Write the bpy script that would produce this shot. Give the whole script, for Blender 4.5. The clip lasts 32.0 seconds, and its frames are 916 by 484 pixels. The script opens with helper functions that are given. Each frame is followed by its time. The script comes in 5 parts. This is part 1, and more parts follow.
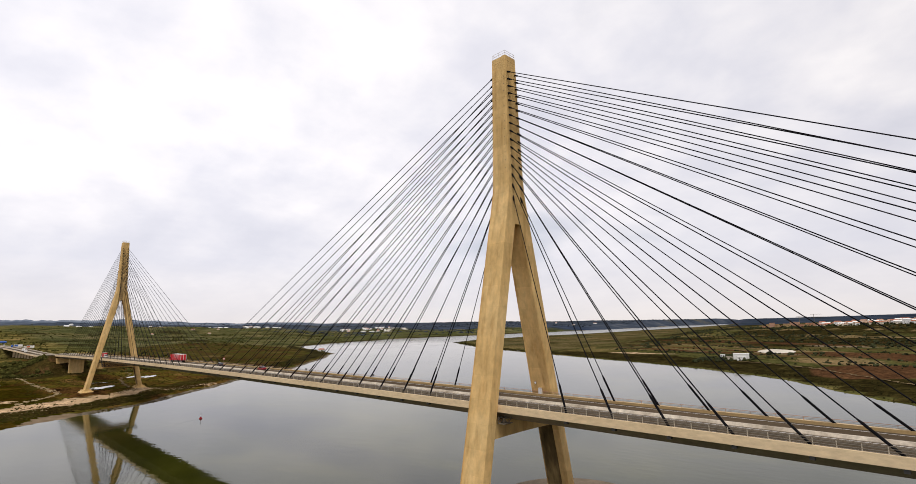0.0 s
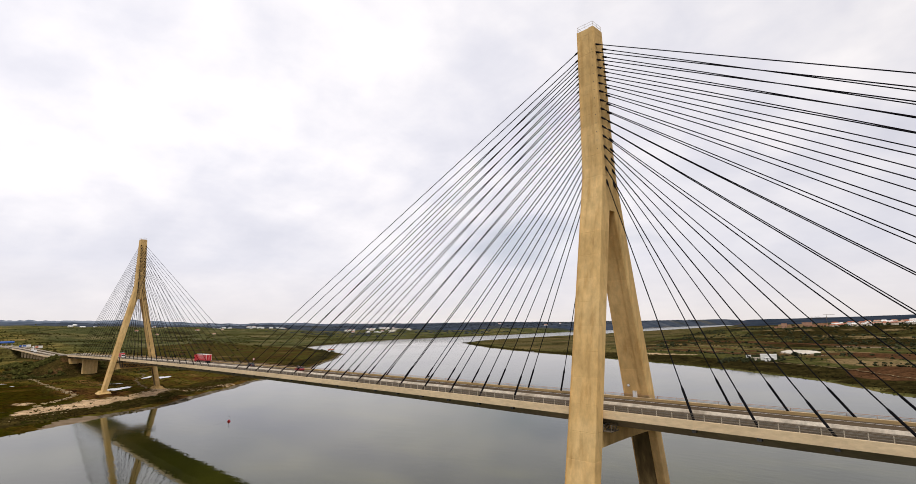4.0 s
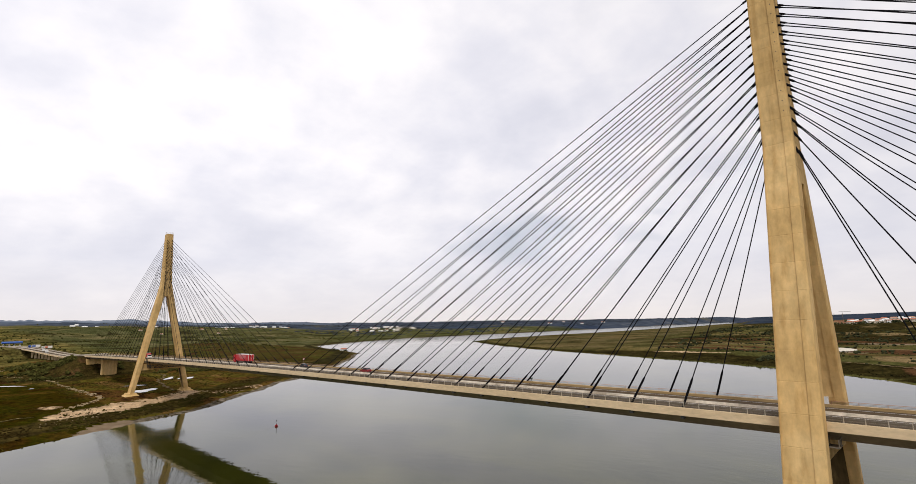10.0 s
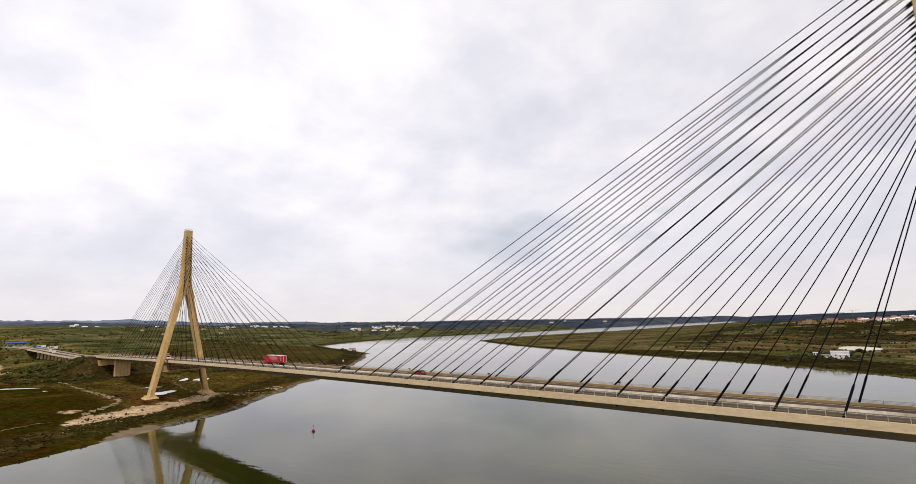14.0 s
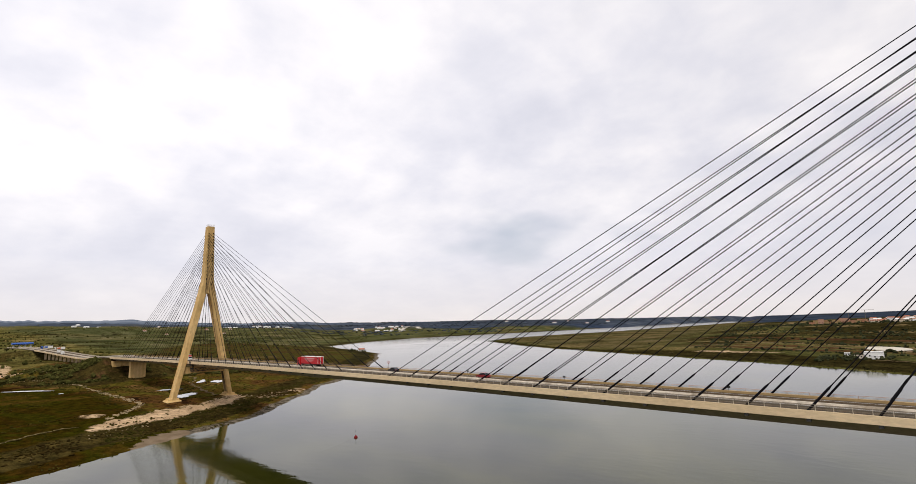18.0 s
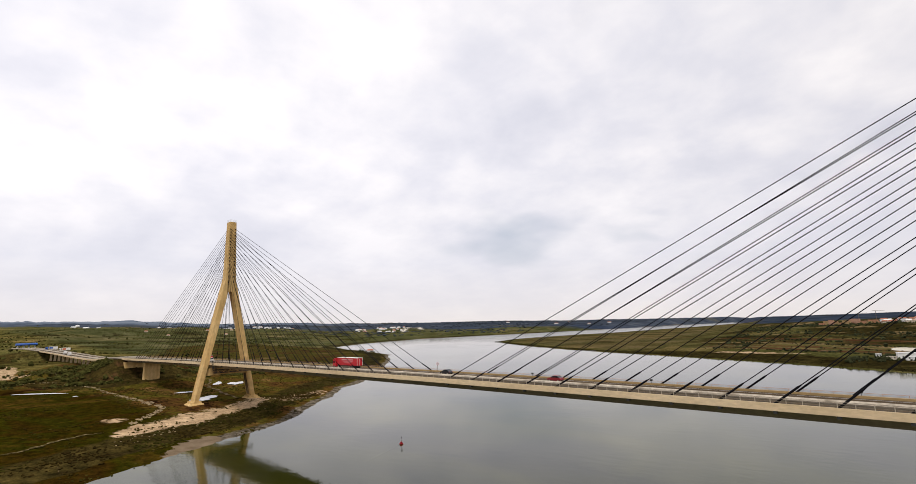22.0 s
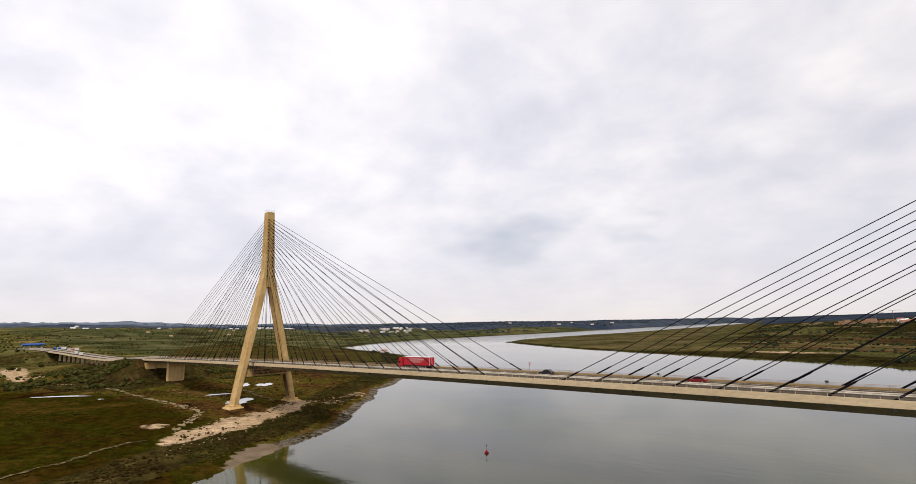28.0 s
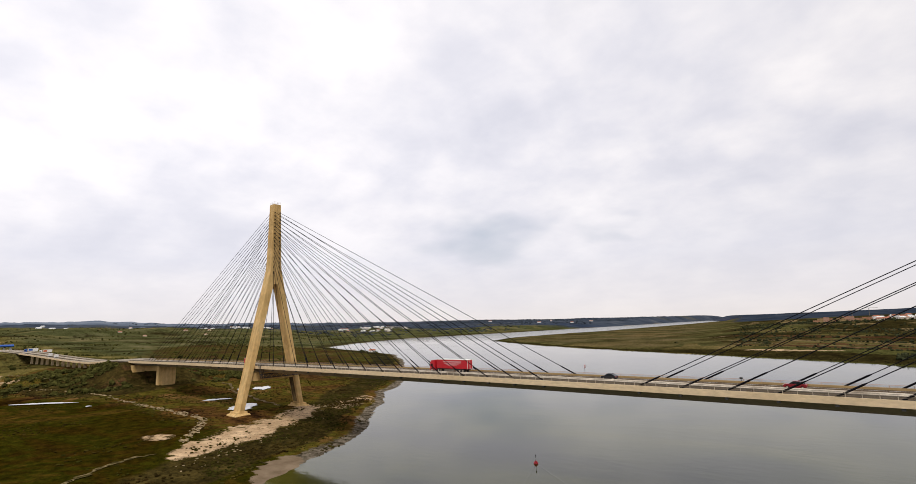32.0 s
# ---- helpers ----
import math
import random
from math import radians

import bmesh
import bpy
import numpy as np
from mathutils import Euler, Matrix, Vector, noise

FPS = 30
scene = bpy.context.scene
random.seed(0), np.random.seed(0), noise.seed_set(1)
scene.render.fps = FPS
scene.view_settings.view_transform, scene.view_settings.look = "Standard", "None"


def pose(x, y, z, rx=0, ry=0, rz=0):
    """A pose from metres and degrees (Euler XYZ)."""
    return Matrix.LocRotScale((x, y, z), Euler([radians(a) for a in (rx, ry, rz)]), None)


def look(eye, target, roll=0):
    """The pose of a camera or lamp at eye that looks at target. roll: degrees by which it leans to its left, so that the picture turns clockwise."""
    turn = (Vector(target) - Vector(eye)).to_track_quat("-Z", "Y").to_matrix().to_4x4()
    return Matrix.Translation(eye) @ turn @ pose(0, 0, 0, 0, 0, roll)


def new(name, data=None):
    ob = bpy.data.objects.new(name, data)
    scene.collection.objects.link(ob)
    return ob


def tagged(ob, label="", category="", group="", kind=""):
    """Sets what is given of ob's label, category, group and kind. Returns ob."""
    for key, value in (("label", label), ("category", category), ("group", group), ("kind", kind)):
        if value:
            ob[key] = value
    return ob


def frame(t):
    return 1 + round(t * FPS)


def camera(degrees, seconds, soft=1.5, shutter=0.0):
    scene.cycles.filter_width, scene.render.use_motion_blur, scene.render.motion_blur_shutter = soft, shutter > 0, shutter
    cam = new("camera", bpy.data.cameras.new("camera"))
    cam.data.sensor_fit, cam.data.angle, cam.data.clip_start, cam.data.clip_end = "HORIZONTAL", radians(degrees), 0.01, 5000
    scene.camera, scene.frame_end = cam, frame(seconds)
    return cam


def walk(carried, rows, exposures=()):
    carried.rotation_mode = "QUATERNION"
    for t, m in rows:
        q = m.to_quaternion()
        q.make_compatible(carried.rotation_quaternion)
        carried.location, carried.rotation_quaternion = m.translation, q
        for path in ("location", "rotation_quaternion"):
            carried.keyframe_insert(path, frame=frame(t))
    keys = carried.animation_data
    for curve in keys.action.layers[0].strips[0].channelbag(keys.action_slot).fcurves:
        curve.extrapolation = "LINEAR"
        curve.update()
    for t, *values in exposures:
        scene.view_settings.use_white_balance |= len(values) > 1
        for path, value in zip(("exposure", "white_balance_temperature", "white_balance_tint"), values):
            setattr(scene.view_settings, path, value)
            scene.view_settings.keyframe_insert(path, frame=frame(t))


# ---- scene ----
cam = camera(84.31, 32.0, soft=0.7)
# seconds, x, y, z, yaw, pitch, roll of the flight along the bridge
ROWS = [
    (0, 65.93, -83.91, 39.52, 44.159, 9.340, -1.261),
    (0.5, 63.60, -84.48, 39.36, 44.170, 9.374, -1.247),
    (1, 61.27, -85.08, 39.23, 44.193, 9.398, -1.238),
    (1.5, 58.94, -85.69, 39.13, 44.217, 9.421, -1.236),
    (2, 56.64, -86.29, 39.05, 44.227, 9.432, -1.233),
    (2.5, 54.33, -86.91, 38.99, 44.231, 9.430, -1.231),
    (4.5, 44.66, -88.97, 39.21, 44.317, 9.409, -1.232),
    (5, 42.20, -89.54, 39.29, 44.321, 9.394, -1.231),
    (5.5, 39.74, -90.13, 39.37, 44.315, 9.385, -1.231),
    (6, 37.28, -90.74, 39.44, 44.311, 9.377, -1.235),
    (6.5, 34.82, -91.38, 39.44, 44.291, 9.364, -1.255),
    (7, 32.34, -92.02, 39.43, 44.268, 9.353, -1.279),
    (7.5, 29.84, -92.68, 39.38, 44.245, 9.338, -1.305),
    (8, 27.34, -93.33, 39.32, 44.220, 9.329, -1.331),
    (8.5, 24.86, -93.98, 39.25, 44.201, 9.315, -1.356),
    (9, 22.39, -94.64, 39.18, 44.187, 9.300, -1.382),
    (9.5, 19.92, -95.30, 39.14, 44.182, 9.280, -1.405),
    (10, 17.45, -95.98, 39.13, 44.178, 9.269, -1.427),
    (10.5, 14.98, -96.64, 39.16, 44.154, 9.255, -1.444),
    (11, 12.46, -97.32, 39.21, 44.134, 9.247, -1.464),
    (11.5, 9.90, -98.00, 39.25, 44.103, 9.233, -1.484),
    (12, 7.28, -98.68, 39.30, 44.075, 9.222, -1.504),
    (12.5, 4.60, -99.37, 39.36, 44.055, 9.219, -1.523),
    (13, 1.91, -100.05, 39.43, 44.046, 9.215, -1.540),
    (13.5, -0.79, -100.70, 39.49, 44.030, 9.208, -1.539),
    (14, -3.49, -101.34, 39.55, 43.993, 9.194, -1.531),
    (14.5, -6.19, -101.98, 39.59, 43.971, 9.182, -1.526),
    (16.5, -16.97, -104.45, 39.71, 43.928, 9.194, -1.553),
    (17, -19.64, -105.05, 39.71, 43.933, 9.201, -1.555),
    (17.5, -22.31, -105.66, 39.71, 43.945, 9.212, -1.559),
    (18, -24.97, -106.24, 39.69, 43.943, 9.220, -1.559),
    (18.5, -27.62, -106.81, 39.67, 43.929, 9.224, -1.557),
    (19, -30.26, -107.38, 39.64, 43.916, 9.233, -1.559),
    (19.5, -32.92, -107.95, 39.62, 43.897, 9.252, -1.565),
    (20, -35.57, -108.52, 39.60, 43.872, 9.271, -1.566),
    (20.5, -38.23, -109.09, 39.59, 43.845, 9.281, -1.562),
    (21, -40.90, -109.65, 39.57, 43.813, 9.289, -1.551),
    (21.5, -43.58, -110.22, 39.55, 43.789, 9.305, -1.546),
    (22, -46.28, -110.79, 39.54, 43.769, 9.323, -1.540),
    (22.5, -48.99, -111.36, 39.52, 43.738, 9.338, -1.532),
    (23, -51.72, -111.94, 39.48, 43.709, 9.356, -1.530),
    (23.5, -54.48, -112.51, 39.43, 43.677, 9.369, -1.526),
    (24, -57.25, -113.08, 39.36, 43.645, 9.379, -1.518),
    (24.5, -60.04, -113.65, 39.28, 43.617, 9.386, -1.510),
    (26.5, -71.42, -115.91, 38.85, 43.531, 9.419, -1.527),
    (27, -74.23, -116.48, 38.73, 43.517, 9.415, -1.537),
    (27.5, -77.06, -117.06, 38.63, 43.499, 9.414, -1.551),
    (28, -79.89, -117.61, 38.57, 43.482, 9.409, -1.564),
    (28.5, -82.75, -118.17, 38.57, 43.463, 9.394, -1.559),
    (29, -85.62, -118.71, 38.62, 43.439, 9.378, -1.555),
    (29.5, -88.52, -119.23, 38.73, 42.719, 9.355, -1.557),
    (30, -91.44, -119.73, 38.86, 41.848, 9.323, -1.571),
    (30.5, -94.37, -120.24, 39.01, 41.559, 9.289, -1.600),
    (31, -97.33, -120.72, 39.20, 41.351, 9.251, -1.638),
    (31.5, -100.32, -121.20, 39.41, 41.141, 9.209, -1.689),
    (32, -103.32, -121.72, 39.65, 40.924, 9.166, -1.755),
]
walk(cam, [(t, pose(x, y, z, 90, 0, yaw) @ pose(0, 0, 0, pitch) @ pose(0, 0, 0, 0, 0, roll)) for t, x, y, z, yaw, pitch, roll in ROWS])

# ---------------------------------------------------------------- world and sun
SUN_DIR = Vector((0.40, -0.36, 0.84)).normalized()
world = bpy.data.worlds.new("overcast_sky")
scene.world = world
world.use_nodes = True
wt = world.node_tree
wt.nodes.clear()


def node(tree, kind, **inputs):
    n = tree.nodes.new(kind)
    for k, v in inputs.items():
        n.inputs[k.replace("_", " ")].default_value = v
    return n


def math_node(tree, op, a, b=None):
    n = tree.nodes.new("ShaderNodeMath")
    n.operation = op
    for i, v in enumerate((a, b)):
        if v is None:
            continue
        if isinstance(v, (int, float)):
            n.inputs[i].default_value = v
        else:
            tree.links.new(v, n.inputs[i])
    return n.outputs[0]


def ramp(tree, fac, stops):
    n = tree.nodes.new("ShaderNodeValToRGB")
    els = n.color_ramp.elements
    while len(els) < len(stops):
        els.new(0.5)
    for e, (p, c) in zip(els, stops):
        e.position = p
        e.color = (*c, 1) if len(c) == 3 else c
    tree.links.new(fac, n.inputs[0])
    return n.outputs[0]


def mix_rgb(tree, fac, a, b, blend="MIX"):
    n = tree.nodes.new("ShaderNodeMix")
    n.data_type = "RGBA"
    n.blend_type = blend
    for i, v in ((0, fac), (6, a), (7, b)):
        if isinstance(v, (int, float)):
            n.inputs[i].default_value = v
        elif isinstance(v, tuple):
            n.inputs[i].default_value = (*v, 1)
        else:
            tree.links.new(v, n.inputs[i])
    return n.outputs[2]


def noise_tex(tree, vec, scale, detail=4.0, rough=0.55, dist=0.0):
    n = node(tree, "ShaderNodeTexNoise", Scale=scale, Detail=detail, Roughness=rough, Distortion=dist)
    if vec is not None:
        tree.links.new(vec, n.inputs["Vector"])
    return n.outputs["Fac"]


def build_sky():
    t = wt
    sky = t.nodes.new("ShaderNodeTexSky")
    sky.sky_type = "NISHITA"
    sky.sun_disc = False
    sky.sun_elevation = math.asin(SUN_DIR.z)
    sky.sun_rotation = math.atan2(SUN_DIR.x, SUN_DIR.y)
    sky.air_density, sky.dust_density, sky.ozone_density = 1.0, 2.5, 1.0
    blue = mix_rgb(t, 1.0, sky.outputs[0], (0.10, 0.10, 0.10), "MULTIPLY")
    co = t.nodes.new("ShaderNodeTexCoord")
    sep = t.nodes.new("ShaderNodeSeparateXYZ")
    t.links.new(co.outputs["Generated"], sep.inputs[0])
    up = math_node(t, "MAXIMUM", sep.outputs[2], 0.0)
    den = math_node(t, "ADD", up, 0.30)
    comb = t.nodes.new("ShaderNodeCombineXYZ")
    t.links.new(math_node(t, "DIVIDE", sep.outputs[0], den), comb.inputs[0])
    t.links.new(math_node(t, "DIVIDE", sep.outputs[1], den), comb.inputs[1])
    vec = comb.outputs[0]
    big = noise_tex(t, vec, 1.3, 5.0, 0.52, 0.1)
    small = noise_tex(t, vec, 5.0, 6.0, 0.55, 0.1)
    both = math_node(t, "ADD", math_node(t, "MULTIPLY", big, 0.66), math_node(t, "MULTIPLY", small, 0.34))
    cloud = ramp(t, both, [(0.35, (0.69, 0.69, 0.77)), (0.45, (0.78, 0.77, 0.835)), (0.54, (0.89, 0.865, 0.90)), (0.64, (1.02, 0.98, 0.985))])
    # the western half of the cover is brighter, towards the hidden sun
    west = math_node(t, "ADD", math_node(t, "MULTIPLY", sep.outputs[0], -0.21), 0.962)
    wc = t.nodes.new("ShaderNodeCombineColor")
    for i in range(3):
        t.links.new(west, wc.inputs[i])
    cloud = mix_rgb(t, 1.0, cloud, wc.outputs[0], "MULTIPLY")
    # the cover evens out towards the horizon
    even = ramp(t, up, [(0.03, (0.75,) * 3), (0.30, (0, 0, 0))])
    cloud = mix_rgb(t, even, cloud, (0.86, 0.85, 0.89))
    low = ramp(t, up, [(0.0, (0.98, 0.93, 0.87)), (0.04, (0.95, 0.925, 0.91)), (0.12, (0.92, 0.925, 0.95)), (0.3, (1.0, 1.0, 1.0))])
    cloud = mix_rgb(t, 1.0, cloud, low, "MULTIPLY")
    gap = ramp(t, noise_tex(t, vec, 0.85, 4.0, 0.5, 0.2), [(0.30, (1, 1, 1)), (0.42, (0, 0, 0))])
    calm = ramp(t, up, [(0.03, (0, 0, 0)), (0.16, (1, 1, 1))])
    gapf = math_node(t, "MULTIPLY", math_node(t, "MULTIPLY", gap, 0.5), calm)
    col = mix_rgb(t, gapf, cloud, blue)
    bg = t.nodes.new("ShaderNodeBackground")
    bg.inputs[1].default_value = 1.0
    t.links.new(col, bg.inputs[0])
    out = t.nodes.new("ShaderNodeOutputWorld")
    t.links.new(bg.outputs[0], out.inputs[0])


build_sky()
sun = new("sun", bpy.data.lights.new("sun", "SUN"))
sun.data.energy = 1.8
sun.data.angle = radians(14)
sun.data.color = (1.0, 0.93, 0.82)
sun.matrix_world = look(SUN_DIR * 400, (0, 0, 0))


# ---------------------------------------------------------------- materials
def material(name, colours, scale=1.0, rough=0.8, metal=0.0, bump=0.0, bump_scale=8.0, stretch=(1, 1, 1), second=None, spec=0.5, island=0.0, rand=0.0):
    """Two-scale mottled colour: colours is a list of (position, rgb) for the large mottling; second = (scale, amount)."""
    m = bpy.data.materials.new(name)
    m.use_nodes = True
    t = m.node_tree
    b = t.nodes["Principled BSDF"]
    co = t.nodes.new("ShaderNodeTexCoord")
    mp = t.nodes.new("ShaderNodeMapping")
    mp.inputs["Scale"].default_value = stretch
    t.links.new(co.outputs["Object"], mp.inputs[0])
    vec = mp.outputs[0]
    col = ramp(t, noise_tex(t, vec, scale, 5.0, 0.6), colours)
    sc, am = second or (scale * 7, 0.25)
    fine = ramp(t, noise_tex(t, vec, sc, 4.0, 0.65), [(0.3, (1 - am,) * 3), (0.7, (1 + am * 0.6,) * 3)])
    col = mix_rgb(t, 1.0, col, fine, "MULTIPLY")
    if island or rand:
        if island:
            g = t.nodes.new("ShaderNodeNewGeometry")
            src = g.outputs["Random Per Island"]
        else:
            g = t.nodes.new("ShaderNodeObjectInfo")
            src = g.outputs["Random"]
        a = island or rand
        col = mix_rgb(t, 1.0, col, ramp(t, src, [(0, (1 - a,) * 3), (1, (1 + a,) * 3)]), "MULTIPLY")
    t.links.new(col, b.inputs["Base Color"])
    b.inputs["Roughness"].default_value = rough
    b.inputs["Metallic"].default_value = metal
    b.inputs["Specular IOR Level"].default_value = spec
    if bump:
        bn = t.nodes.new("ShaderNodeBump")
        bn.inputs["Strength"].default_value = bump
        bn.inputs["Distance"].default_value = 0.1
        t.links.new(noise_tex(t, vec, bump_scale, 5.0, 0.6), bn.inputs["Height"])
        t.links.new(bn.outputs[0], b.inputs["Normal"])
    return m


def plain(name, rgb, rough=0.5, metal=0.0, var=0.12, scale=2.0, spec=0.5):
    return material(name, [(0.3, tuple(c * (1 - var) for c in rgb)), (0.7, tuple(c * (1 + var) for c in rgb))], scale, rough, metal, second=(scale * 9, var * 0.8), spec=spec)


M_CONC = material("pylon_concrete", [(0.25, (0.51, 0.325, 0.122)), (0.5, (0.66, 0.445, 0.19)), (0.75, (0.76, 0.55, 0.265))], 0.16, 0.9, bump=0.12, bump_scale=3.0, stretch=(1, 1, 0.5), second=(0.8, 0.20), spec=0.2)


def weathered(m, lift):
    """Pours of slightly different tone, and rain streaks down the faces."""
    t = m.node_tree
    b = t.nodes["Principled BSDF"]
    col = b.inputs["Base Color"].links[0].from_socket
    co = t.nodes.new("ShaderNodeTexCoord")
    sep = t.nodes.new("ShaderNodeSeparateXYZ")
    t.links.new(co.outputs["Object"], sep.inputs[0])
    wn = t.nodes.new("ShaderNodeTexWhiteNoise")
    wn.noise_dimensions = "1D"
    t.links.new(math_node(t, "FLOOR", math_node(t, "DIVIDE", sep.outputs[2], lift)), wn.inputs["W"])
    col = mix_rgb(t, 1.0, col, ramp(t, wn.outputs["Value"], [(0, (0.94, 0.935, 0.92)), (1, (1.05, 1.05, 1.06))]), "MULTIPLY")
    mp = t.nodes.new("ShaderNodeMapping")
    mp.inputs["Scale"].default_value = (1.0, 1.0, 0.045)
    t.links.new(co.outputs["Object"], mp.inputs[0])
    col = mix_rgb(t, 1.0, col, ramp(t, noise_tex(t, mp.outputs[0], 0.8, 4.0, 0.55), [(0.30, (0.80, 0.74, 0.66)), (0.44, (0.97, 0.96, 0.94)), (0.7, (1.06, 1.06, 1.06))]), "MULTIPLY")
    t.links.new(col, b.inputs["Base Color"])


weathered(M_CONC, 4.3)
M_FASCIA = material("deck_edge_concrete", [(0.3, (0.66, 0.50, 0.30)), (0.7, (0.80, 0.63, 0.40))], 0.05, 0.9, stretch=(1, 1, 3), second=(0.7, 0.16), spec=0.2)
# stain tones, darkened further for the shade under the deck
M_DAMPSHADE = material("shaded_damp_concrete", [(0.30, (0.055, 0.038, 0.014)), (0.48, (0.13, 0.090, 0.036)), (0.70, (0.30, 0.21, 0.09))], 0.5, 0.85, stretch=(1, 1, 0.15), second=(0.9, 0.3), spec=0.2)
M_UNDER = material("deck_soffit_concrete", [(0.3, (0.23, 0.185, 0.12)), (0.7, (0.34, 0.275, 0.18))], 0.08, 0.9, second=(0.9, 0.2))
M_ASPHALT = material("asphalt", [(0.3, (0.066, 0.046, 0.027)), (0.7, (0.112, 0.080, 0.048))], 0.15, 0.95, stretch=(0.15, 1, 1), second=(2.0, 0.25), spec=0.08)
M_WALK = material("walkway_concrete", [(0.3, (0.13, 0.10, 0.07)), (0.7, (0.21, 0.165, 0.115))], 0.2, 0.95, second=(1.5, 0.2), spec=0.1)
M_MEDIAN = material("median_concrete", [(0.34, (0.26, 0.21, 0.15)), (0.46, (0.50, 0.43, 0.34)), (0.66, (0.68, 0.61, 0.50))], 0.12, 0.9, second=(1.1, 0.35), spec=0.15)
M_PAINT = plain("road_paint", (0.72, 0.70, 0.66), 0.7)
M_RAIL = plain("railing_paint", (0.50, 0.43, 0.33), 0.6)
M_PINKRAIL = plain("faded_red_rail_paint", (0.42, 0.24, 0.16), 0.7)
M_DULL = plain("dull_rail_steel", (0.20, 0.17, 0.13), 0.7, spec=0.2)
M_DARKRED = plain("dark_red_car_paint", (0.22, 0.008, 0.014), 0.3, var=0.05)
M_STEEL = plain("galvanised_steel", (0.16, 0.135, 0.10), 0.6, 0.4)
M_SIGN = plain("sign_white", (0.7, 0.7, 0.7), 0.5)
M_OCHRE = plain("ochre_parapet", (0.34, 0.235, 0.11), 0.85, scale=0.4, spec=0.15)
M_CABLE = plain("black_cable_sheath", (0.008, 0.008, 0.010), 0.8, spec=0.05)
M_DARK = plain("dark_steel", (0.05, 0.048, 0.045), 0.5, 0.4)
M_WHITE = plain("white_paint", (0.78, 0.77, 0.74), 0.6)
M_REDROOF = plain("red_tiles", (0.36, 0.13, 0.07), 0.85, scale=0.6)
M_RED = plain("red_truck_paint", (0.52, 0.012, 0.022), 0.35, var=0.06)
M_BLUE = plain("blue_paint", (0.02, 0.10, 0.42), 0.45)
M_ORANGE = plain("orange_paint", (0.55, 0.12, 0.03), 0.45)
M_BLACK = plain("black_rubber", (0.02, 0.02, 0.02), 0.8)
M_GLASS = plain("dark_vehicle_glass", (0.015, 0.018, 0.022), 0.08, var=0.02)
M_CARDARK = plain("black_car_paint", (0.02, 0.02, 0.024), 0.25)
M_TRACK = material("worn_earth", [(0.3, (0.085, 0.062, 0.030)), (0.7, (0.27, 0.195, 0.11))], 0.3, 0.97, second=(0.8, 0.3), spec=0.0)
M_FAINT = material("trodden_grass", [(0.38, (0.045, 0.037, 0.012)), (0.5, (0.11, 0.085, 0.036)), (0.66, (0.25, 0.19, 0.10))], 0.55, 0.97, second=(0.9, 0.45), spec=0.0)
M_CREAM = plain("cream_render", (0.62, 0.52, 0.40), 0.85, scale=0.3)
M_TUSSOCK = material("marsh_grass", [(0.36, (0.026, 0.016, 0.005)), (0.46, (0.042, 0.029, 0.007)), (0.56, (0.034, 0.036, 0.006)), (0.66, (0.072, 0.047, 0.014))], 0.024, 0.95, second=(1.5, 0.35), island=0.4, spec=0.0)
M_PAN = material("pale_salt_pan", [(0.3, (0.50, 0.45, 0.37)), (0.7, (0.68, 0.63, 0.54))], 0.05, 0.9, second=(0.4, 0.2), spec=0.1)
# pale base colour stands in for the bright sky mirrored in the pools
M_POOL = plain("sky_pale_pool_water", (0.50, 0.48, 0.44), 0.06, var=0.08, scale=0.2)
M_HEATH = material("heath_leaves", [(0.3, (0.028, 0.024, 0.005)), (0.7, (0.066, 0.052, 0.011))], 0.06, 0.95, second=(4.0, 0.35), island=0.35, spec=0.0)
# blue distance haze is mixed into this leaf colour
M_HAZEWOOD = material("hazy_far_wood_leaves", [(0.3, (0.030, 0.038, 0.048)), (0.7, (0.052, 0.062, 0.076))], 0.01, 0.95, second=(0.3, 0.3), island=0.3, spec=0.0)
M_PALEROOF = plain("pale_tiles", (0.42, 0.24, 0.16), 0.85, scale=0.5)
M_BUSH = material("bush_leaves", [(0.3, (0.034, 0.035, 0.009)), (0.7, (0.078, 0.074, 0.021))], 0.5, 0.95, second=(3.0, 0.4), island=0.4, spec=0.0)
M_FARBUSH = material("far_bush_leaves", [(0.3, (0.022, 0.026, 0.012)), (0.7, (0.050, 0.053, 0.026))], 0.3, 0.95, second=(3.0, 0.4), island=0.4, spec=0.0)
M_REED = material("reed_stems", [(0.3, (0.016, 0.016, 0.006)), (0.7, (0.040, 0.036, 0.012))], 0.2, 0.95, second=(2.0, 0.4), island=0.4, spec=0.0)
M_ROCK = material("pale_rock", [(0.3, (0.17, 0.122, 0.058)), (0.7, (0.40, 0.30, 0.165))], 0.6, 0.95, bump=0.4, island=0.25)
M_BRICK = plain("orange_brickwork", (0.40, 0.20, 0.11), 0.9, scale=0.2)


